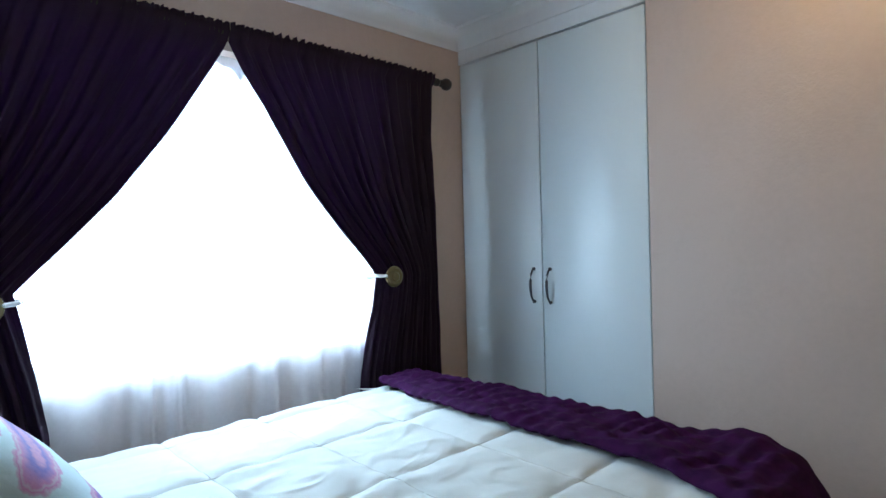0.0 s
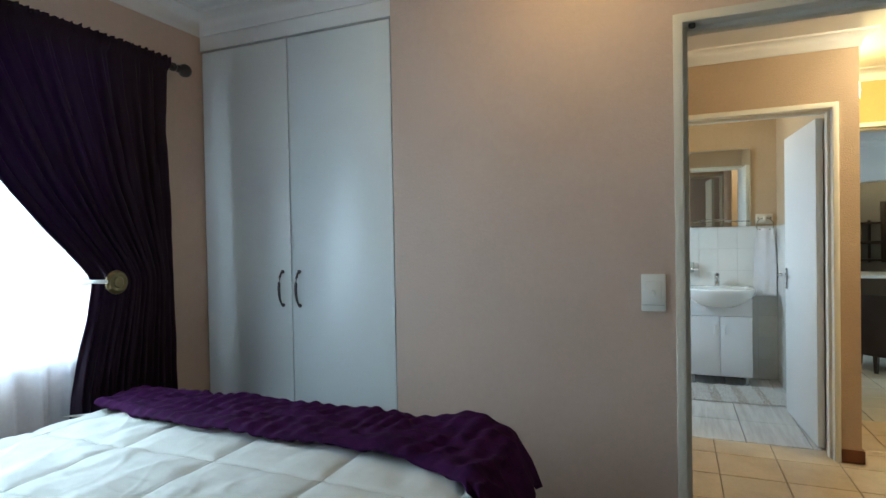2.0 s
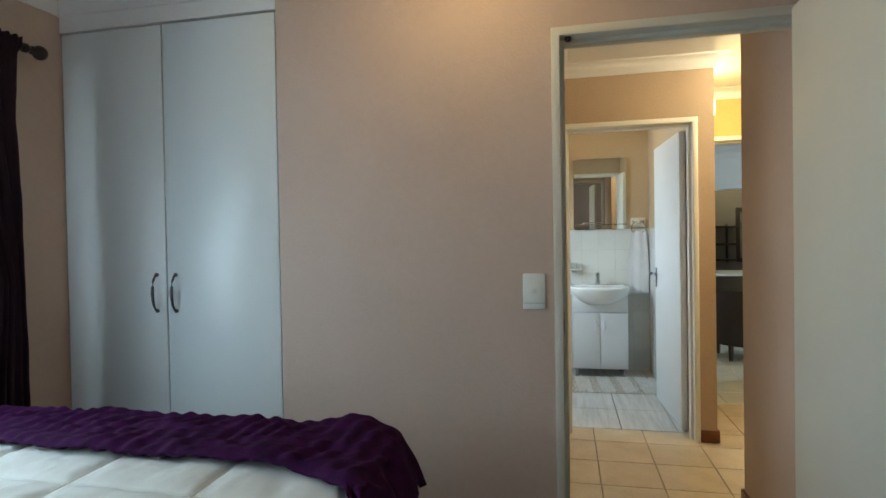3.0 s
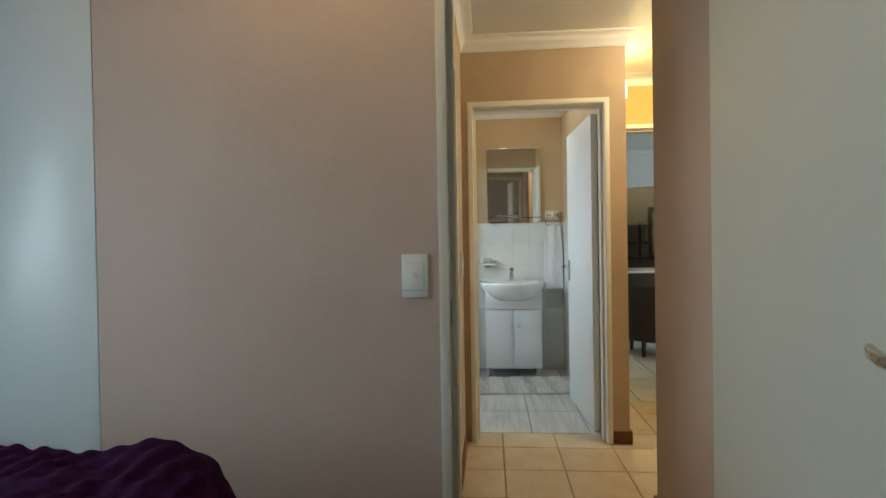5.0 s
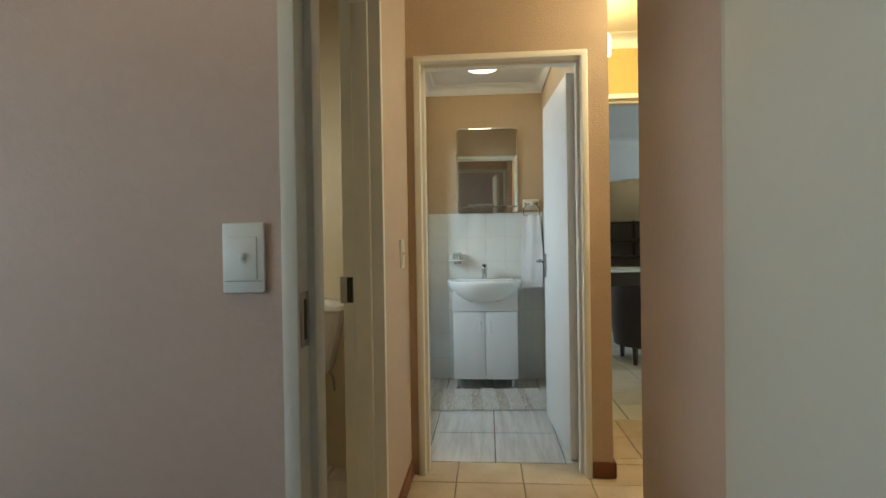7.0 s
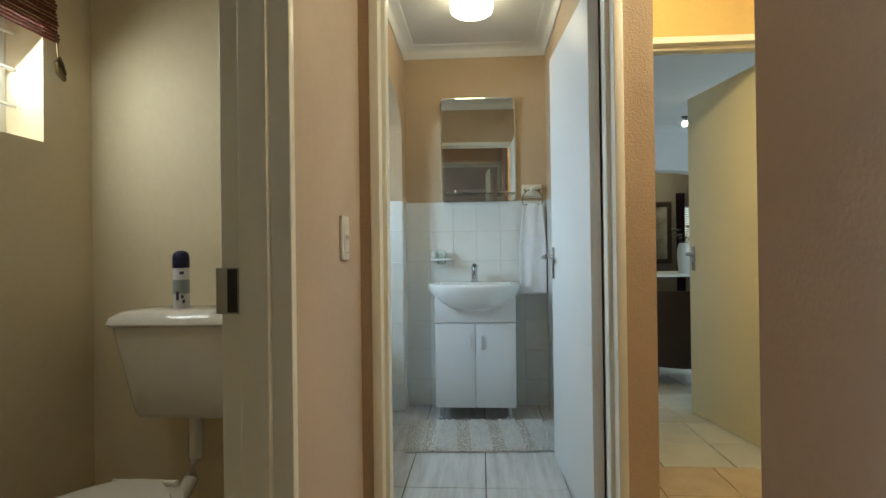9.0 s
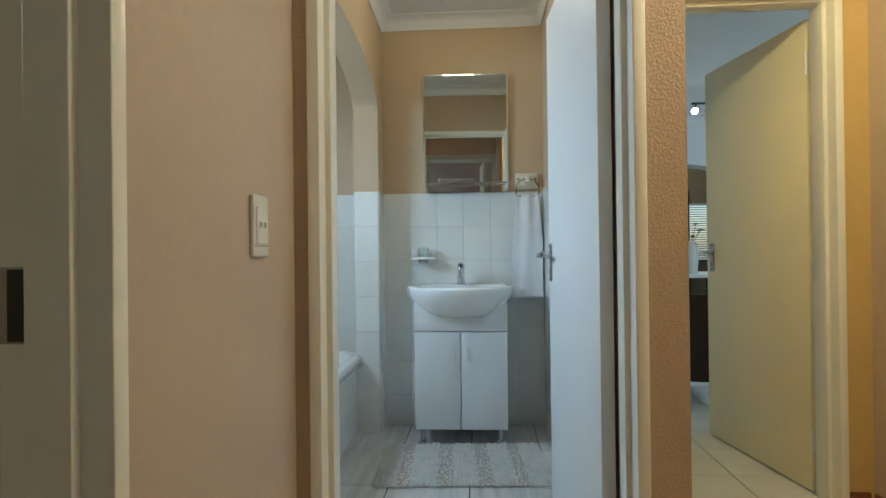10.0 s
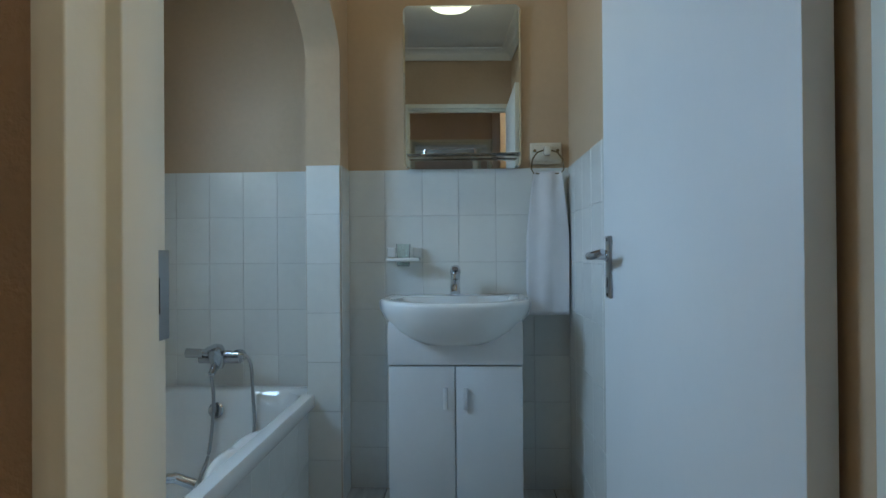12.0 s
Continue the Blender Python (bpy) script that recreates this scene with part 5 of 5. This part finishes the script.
def arm_place(u, v):
    """Two low moulded swells that run from the rim into the tub."""
    x = 5.28 + 0.40 * u
    swell = 0.55 * abs(math.sin(2 * math.pi * u)) ** 0.6 * (1.0 if u < 0.5 else 0.85) + 0.65 * math.sin(math.pi * u)
    return (x, 0.310 + 0.060 * min(1, swell) * v ** 0.8 + 0.012 * v, TZ - 0.003 + 0.015 * swell * math.sin(math.pi * v ** 0.7) - 0.08 * v ** 3)


sheet(bm, 30, 8, arm_place)
part("armrest", bm, PORCELAIN, bath, "moulded armrest along the rim", 60)
bm = bmesh.new()
tube(bm, [(5.06, 0.345, TZ - 0.03), (5.075, 0.395, TZ - 0.005), (5.11, 0.412, TZ + 0.008), (5.23, 0.412, TZ + 0.010), (5.265, 0.395, TZ + 0.002), (5.275, 0.345, TZ - 0.02)], 0.014, 12)
part("grip", bm, CHROME, bath, "chrome grip")
bm = bmesh.new()
lathe(bm, [(0.0, 0.0), (0.030, 0.0), (0.034, 0.004), (0.028, 0.010), (0.012, 0.011), (0.0, 0.008)], (6.196, 0.706, 0.368), (-1, 0, 0.12), 24)
part("overflow", bm, CHROME, bath, "round chrome overflow")
bm = bmesh.new()
box(bm, (4.625, 0.290, 0.0), (6.134, 0.305, TZ - 0.056))
panel = part("side_panel", bm, GROUT_WHITE, bath, "white tiled side panel", None)

mixer = thing("bath_mixer", (6.25, 0.72, 0.59), "chrome bath mixer with a hand shower and hose on the tiles", "bath mixer")
bm = bmesh.new()
rod(bm, (6.225, 0.612, 0.584), (6.225, 0.790, 0.584), 0.021, 20)
rod(bm, (6.205, 0.648, 0.610), (6.205, 0.700, 0.610), 0.013, 16)
lathe(bm, [(0.0, 0.058), (0.018, 0.056), (0.031, 0.048), (0.036, 0.03), (0.036, -0.005), (0.030, -0.030), (0.020, -0.050), (0.0, -0.052)], (6.210, 0.708, 0.592), (-0.35, 0, 1), 24)
for y in (0.640, 0.772):
    rod(bm, (6.225, y, 0.584), (6.2885, y, 0.584), 0.014, 14)
    rod(bm, (6.272, y, 0.584), (6.2885, y, 0.584), 0.031, 20)
body = part("mixer_body", bm, CHROME, mixer)
bm = bmesh.new()
tube(bm, [(6.20, 0.708, 0.632), (6.16, 0.712, 0.640), (6.10, 0.716, 0.634), (6.085, 0.717, 0.630)], [0.015, 0.012, 0.010, 0.006], 12)
part("lever", bm, CHROME, body)
bm = bmesh.new()
tube(bm, [(6.215, 0.712, 0.566), (6.185, 0.712, 0.545), (6.16, 0.712, 0.527), (6.158, 0.712, 0.518)], [0.017, 0.016, 0.015, 0.013], 16)
part("spout", bm, CHROME, body)
bm = bmesh.new()
rod(bm, (6.19, 0.700, 0.612), (6.19, 0.760, 0.613), 0.010, 14, 0.013)
rod(bm, (6.19, 0.758, 0.613), (6.19, 0.832, 0.615), 0.019, 18, 0.021)
rod(bm, (6.19, 0.832, 0.615), (6.19, 0.836, 0.615), 0.017, 18, 0.012)
part("hand_shower", bm, CHROME, mixer)
bm = bmesh.new()
rod(bm, (6.19, 0.660, 0.611), (6.19, 0.588, 0.608), 0.010, 14)
rod(bm, (6.19, 0.602, 0.608), (6.19, 0.580, 0.606), 0.015, 16, 0.013)
part("hose_union", bm, CHROME, mixer)
bm = bmesh.new()
hose = [(6.19, 0.590, 0.606), (6.19, 0.568, 0.598), (6.188, 0.553, 0.570), (6.186, 0.546, 0.52), (6.184, 0.542, 0.44), (6.178, 0.534, 0.31), (6.150, 0.545, 0.20), (6.09, 0.60, 0.125), (6.03, 0.68, 0.105), (6.09, 0.728, 0.115),
        (6.145, 0.722, 0.18), (6.164, 0.713, 0.28), (6.166, 0.705, 0.38), (6.162, 0.704, 0.46), (6.159, 0.711, 0.522)]
fine = []
for k in range(len(hose) - 1):
    a, b = Vector(hose[k]), Vector(hose[k + 1])
    p0, p3 = Vector(hose[max(k - 1, 0)]), Vector(hose[min(k + 2, len(hose) - 1)])
    for j in range(12):
        t = j / 12
        fine.append(0.5 * ((2 * a) + (b - p0) * t + (2 * p0 - 5 * a + 4 * b - p3) * t * t + (3 * a - p0 - 3 * b + p3) * t ** 3))
tube(bm, fine, [0.0078 if k % 2 else 0.0066 for k in range(len(fine))], 10)
part("hose", bm, STEEL, mixer, "ribbed steel shower hose")

MAT_YARN = material("white_cotton_yarn", (0.74, 0.72, 0.68), 0.95, vary=0.08, scale=30, fine=300, bump=0.004, bump_scale=300)
MAT_YARN_TAUPE = material("taupe_cotton_yarn", (0.52, 0.47, 0.41), 0.95, vary=0.1, scale=30, fine=300, bump=0.004, bump_scale=300)
mat = thing("bath_mat", (5.656, -0.334, 0.0), "white cotton bath mat with taupe stripes and looped pile", "bath mat")
MX0, MX1, MY0, MY1 = 5.386, 5.926, -0.739, 0.071
bm = bmesh.new()
box(bm, (MX0, MY0 + 0.01, 0.001), (MX1, MY1 - 0.01, 0.009), 0.003)
part("backing", bm, MAT_YARN, mat)
stripes = [(0.0, 0.13, 0), (0.13, 0.20, 1), (0.20, 0.33, 0), (0.33, 0.42, 1), (0.42, 0.56, 0), (0.56, 0.65, 1), (0.65, 0.80, 0), (0.80, 0.87, 1), (0.87, 1.0, 0)]
for f0, f1, taupe in stripes:
    vs, fs = [], []
    y = MY0 + (MY1 - MY0) * f0
    y_end = MY0 + (MY1 - MY0) * f1
    while y < y_end - 0.004:
        x = MX0 + random.uniform(0, 0.01)
        while x < MX1 - 0.004:
            r, h = random.uniform(0.006, 0.009), random.uniform(0.016, 0.025) * (0.7 if taupe else 1)
            ox, oy = random.uniform(-0.006, 0.006), random.uniform(-0.006, 0.006)
            b = len(vs)
            vs += [(x - r, y, 0.006), (x, y - r, 0.006), (x + r, y, 0.006), (x, y + r, 0.006),
                   (x - r * 0.8 + ox, y + oy, h * 0.7), (x + ox, y - r * 0.8 + oy, h * 0.7), (x + r * 0.8 + ox, y + oy, h * 0.7), (x + ox, y + r * 0.8 + oy, h * 0.7), (x + ox * 1.3, y + oy * 1.3, h)]
            for k in range(4):
                fs += [(b + k, b + (k + 1) % 4, b + 4 + (k + 1) % 4, b + 4 + k), (b + 4 + k, b + 4 + (k + 1) % 4, b + 8)]
            x += random.uniform(0.012, 0.016)
        y += random.uniform(0.012, 0.015)
    me = bpy.data.meshes.new("pile")
    me.from_pydata([(a - 5.656, b + 0.334, c) for a, b, c in vs], [], fs)
    me.materials.append(MAT_YARN_TAUPE if taupe else MAT_YARN)
    me.polygons.foreach_set("use_smooth", [True] * len(me.polygons))
    ob = new("pile_stripe", me)
    ob.parent = mat
    tagged(ob, "taupe looped pile" if taupe else "white looped pile", kind="stuff")

mat.rotation_euler[2] = radians(3.2)

# ---- living and dining rooms, seen through their door ----
chair = thing("tub_armchair", (7.08, -1.95, 0.0), "dark brown leather tub armchair on short tapered legs", "armchair")


def tub_back(u, v):
    a = radians(62 + 236 * u)
    h = 0.16 + v * (0.585 - 0.09 * abs(2 * u - 1) ** 3)
    r = 0.37 + 0.035 * math.sin(v * 2.2)
    return (7.10 - r * math.cos(a) * -1, -1.95 + r * 1.02 * math.sin(a), h)


bm = bmesh.new()
sheet(bm, 40, 8, tub_back, 0.085)
part("backrest", bm, LEATHER, chair, "", 50)
bm = bmesh.new()
lathe(bm, [(0.0, 0.16), (0.33, 0.16), (0.345, 0.18), (0.345, 0.30), (0.33, 0.32), (0.0, 0.32)], (7.10, -1.95, 0), n=32)
part("seat_base", bm, LEATHER, chair)
bm = bmesh.new()
lathe(bm, [(0.0, 0.322), (0.27, 0.322), (0.29, 0.34), (0.29, 0.40), (0.26, 0.43), (0.0, 0.44)], (7.13, -1.95, 0), n=32)
part("seat_cushion", bm, LEATHER, chair)
for x, y in ((6.84, -1.70), (6.84, -2.20), (7.26, -1.68), (7.26, -2.22)):
    bm = bmesh.new()
    rod(bm, (x, y, 0.0), (x, y, 0.165), 0.018, 4, 0.028)
    part("leg", bm, DARK_WOOD, chair)

table = thing("dining_table", (9.9, -2.6, 0.0), "white-topped dining table beyond the arch", "table")
bm = bmesh.new()
box(bm, (9.5, -3.5, 0.715), (10.5, -1.6, 0.75), 0.006)
part("tabletop", bm, LABEL_WHITE, table)
for x in (9.58, 10.42):
    for y in (-3.42, -1.68):
        bm = bmesh.new()
        box(bm, (x - 0.035, y - 0.035, 0.0), (x + 0.035, y + 0.035, 0.714), 0.004)
        part("leg", bm, DARK_WOOD, table)

vase = thing("floor_vase", (9.72, -2.93, 0.75), "tall white vase with dark leaves on the dining table", "vase")
bm = bmesh.new()
lathe(bm, [(0.0, 0.0), (0.062, 0.0), (0.072, 0.02), (0.085, 0.18), (0.084, 0.30), (0.066, 0.37), (0.050, 0.385), (0.046, 0.38), (0.0, 0.30)], (9.72, -2.93, 0.75), n=24)
part("vessel", bm, PORCELAIN, vase)
LEAF = material("dark_leaf", (0.03, 0.05, 0.03), 0.5, vary=0.2)
for k in range(9):
    a = k * 2.4
    bm = bmesh.new()
    tip = Vector((9.72 + 0.11 * math.cos(a), -2.93 + 0.11 * math.sin(a), 1.20 + 0.035 * (k % 5)))
    tube(bm, [(9.72, -2.93, 1.05), (9.72 + 0.04 * math.cos(a), -2.93 + 0.04 * math.sin(a), 1.15), tip], 0.003, 6)
    bmesh.ops.create_uvsphere(bm, u_segments=8, v_segments=5, radius=0.045, matrix=Matrix.Translation(tip) @ Matrix.Rotation(a, 4, "Z") @ Matrix.Diagonal((1, 0.55, 0.28, 1)))
    part("leaf", bm, LEAF, vase, "dark green leaf")

unit = thing("wall_shelf", (11.87, -2.85, 0.85), "dark wooden open wall shelves in the dining room", "shelf")
for z, t in ((1.483, 0.03), (1.16, 0.05), (0.867, 0.035)):
    bm = bmesh.new()
    box(bm, (11.75, -3.13, z - t / 2), (11.999, -2.45, z + t / 2), 0.004)
    part("shelf_board", bm, DARK_WOOD, unit)
for y in (-2.47, -3.0):
    bm = bmesh.new()
    box(bm, (11.97, y - 0.02, 0.82), (11.998, y + 0.02, 1.53), 0.003)
    part("upright", bm, DARK_WOOD, unit)

picture = thing("framed_picture", (11.98, -3.34, 0.82), "tall black-framed picture on the dining room wall", "picture")
bm = bmesh.new()
for y0, y1, z0, z1 in ((-3.52, -3.45, 0.82, 1.84), (-3.23, -3.16, 0.82, 1.84), (-3.45, -3.23, 0.82, 0.90), (-3.45, -3.23, 1.76, 1.84)):
    box(bm, (11.955, y0, z0), (11.999, y1, z1), 0.004)
part("frame", bm, DARK_WOOD, picture)
bm = bmesh.new()
box(bm, (11.975, -3.45, 0.90), (11.998, -3.23, 1.76))
part("print", bm, material("grey_print", (0.30, 0.30, 0.28), 0.25, vary=0.3, scale=5), picture, "pale grey print under glass", None)

drape = bmesh.new()
sheet(drape, 40, 6, lambda u, v: (11.93 + 0.02 * math.sin(u * 30), -3.72 + 0.14 * u, 1.98 - 1.9 * v), 0.004)
solid("dining_curtain", drape, PURPLE, "dark curtain drawn beside the dining room window", "curtain", at=(11.93, -3.65, 0.08), smooth=180)
vb = thing("venetian_blind", (11.96, -4.0, 0.9), "dark slatted blind lowered in the dining room window", "blind")
for k in range(24):
    bm = bmesh.new()
    z = 0.90 + k * 0.036
    box(bm, (11.955, -4.28, z), (11.985, -3.72, z + 0.012))
    part("slat", bm, PEWTER, vb)

spot = thing("spot_lamp", (8.1, -2.40, 2.50), "small lit ceiling spot on a short dark rail", "spotlight")
bm = bmesh.new()
rod(bm, (8.1, -2.58, 2.50), (8.1, -2.58, 2.36), 0.010, 10)
rod(bm, (8.1, -2.58, 2.485), (8.1, -2.58, 2.50), 0.045, 20)
part("stem", bm, STEEL, spot)
bm = bmesh.new()
box(bm, (8.085, -2.74, 2.352), (8.115, -2.36, 2.368), 0.004)
part("rail", bm, PEWTER, spot, "dark metal rail")
bm = bmesh.new()
rod(bm, (8.1, -2.40, 2.352), (8.1, -2.40, 2.318), 0.007, 10)
rod(bm, (8.13, -2.405, 2.325), (8.07, -2.378, 2.288), 0.022, 18, 0.028)
hd = part("head", bm, PEWTER, spot)
bm = bmesh.new()
lathe(bm, [(0.028, 0.0), (0.028, 0.010), (0.020, 0.022), (0.0, 0.028)], (8.069, -2.3775, 2.2875), (-0.78, 0.35, -0.48), 18)
part("lens", bm, SPOT_FACE, hd, "lit lens")

far_lamp = thing("ceiling_lamp", (11.3, -3.15, 2.50), "oval lit lamp on the dining room ceiling", "ceiling lamp")
bm = bmesh.new()
lathe(bm, [(0.0, -0.24), (0.16, -0.22), (0.19, -0.17), (0.19, -0.13), (0.16, -0.10), (0.0, -0.10)], (11.3, -3.15, 2.5), n=28)
part("shade", bm, LAMP_FAR, far_lamp, "lit opal shade").visible_shadow = False
bm = bmesh.new()
rod(bm, (11.3, -3.15, 2.39), (11.3, -3.15, 2.50), 0.05, 20)
part("stem", bm, STEEL, far_lamp)

bumper = bmesh.new()
lathe(bumper, [(0.0, 0.0), (0.011, 0.0), (0.012, 0.004), (0.010, 0.014), (0.0, 0.016)], (2.565, -0.035, 2.0515), (0, 0, -1), 16)
solid("door_buffer", bumper, GAP, "small dark rubber buffer under the door frame head", "door buffer", at=(2.565, -0.035, 2.05))
# ---- tiles ----
lay(floor_hall, (0, 0, -0.007), (1, 0, 0), (0, 1, 0), joints(4.222, 0.335, 2.62, 4.475), joints(-0.187, 0.322, -2.0, 0.12), HALL_TILE, 0.006,
    keep=lambda x, y: y > -0.92 or x > 3.3)
lay(floor_hall, (0, 0, -0.007), (1, 0, 0), (0, 1, 0), joints(4.222, 0.335, 4.475, 5.222), joints(-0.187, 0.322, -2.0, -0.94), HALL_TILE, 0.006)
lay(floor_toilet, (0, 0, -0.007), (1, 0, 0), (0, 1, 0), joints(4.222, 0.335, 2.72, 4.40), joints(0.135, 0.322, 0.12, 1.065), HALL_TILE, 0.006)
lay(floor_bath, (0, 0, -0.007), (1, 0, 0), (0, 1, 0), joints(4.479, 0.459, 4.479, 6.30), joints(-0.379, 0.366, -0.822, 0.30), BATH_FLOOR, 0.005)
lay(floor_living, (0, 0, -0.007), (1, 0, 0), (0, 1, 0), joints(5.57, 0.345, 5.222, 9.2), joints(-1.59, 0.345, -3.4, -0.99), LIVING_TILE, 0.006)
YB = [-0.822, -0.665, -0.502, -0.339, -0.179, -0.013, 0.15]
lay(dado_back, (6.30 - G, 0, 0), (0, -1, 0), (0, 0, 1), [-y for y in reversed(YB)], ZT, WALL_TILE, 0.0024, 0.0022)
lay(dado_alcove, (6.30 - G, 0, 0), (0, -1, 0), (0, 0, 1), [-1.065, -0.93, -0.777, -0.623, -0.469, -0.315, -0.295], [0.40] + ZT[3:], WALL_TILE, 0.0024, 0.0022)
lay(dado_right, (0, -0.822 + G, 0), (-1, 0, 0), (0, 0, 1), [-x for x in reversed(joints(6.30, 0.155, 4.56, 6.285))], ZT, WALL_TILE, 0.0024, 0.0022)
lay(dado_pillar, (6.139 - G, 0, 0), (0, -1, 0), (0, 0, 1), [-0.293, -0.15], ZT, WALL_TILE, 0.0024, 0.0022)
lay(dado_return, (0, 0.15 - G, 0), (1, 0, 0), (0, 0, 1), [6.1385, 6.288], ZT, WALL_TILE, 0.0024, 0.0022)
lay(dado_pier, (0, 0.15 - G, 0), (1, 0, 0), (0, 0, 1), [4.465, 4.62], ZT, WALL_TILE, 0.0024, 0.0022)
lay(dado_window, (0, 1.065 - G, 0), (1, 0, 0), (0, 0, 1), joints(6.29, 0.155, 4.54, 6.285), [0.40] + ZT[3:], WALL_TILE, 0.0024, 0.0022)
lay(panel, (0, 0.290, 0), (1, 0, 0), (0, 0, 1), joints(6.134, 0.155, 4.63, 6.132), [0.0, 0.18, 0.382], WALL_TILE, 0.0024, 0.0022)
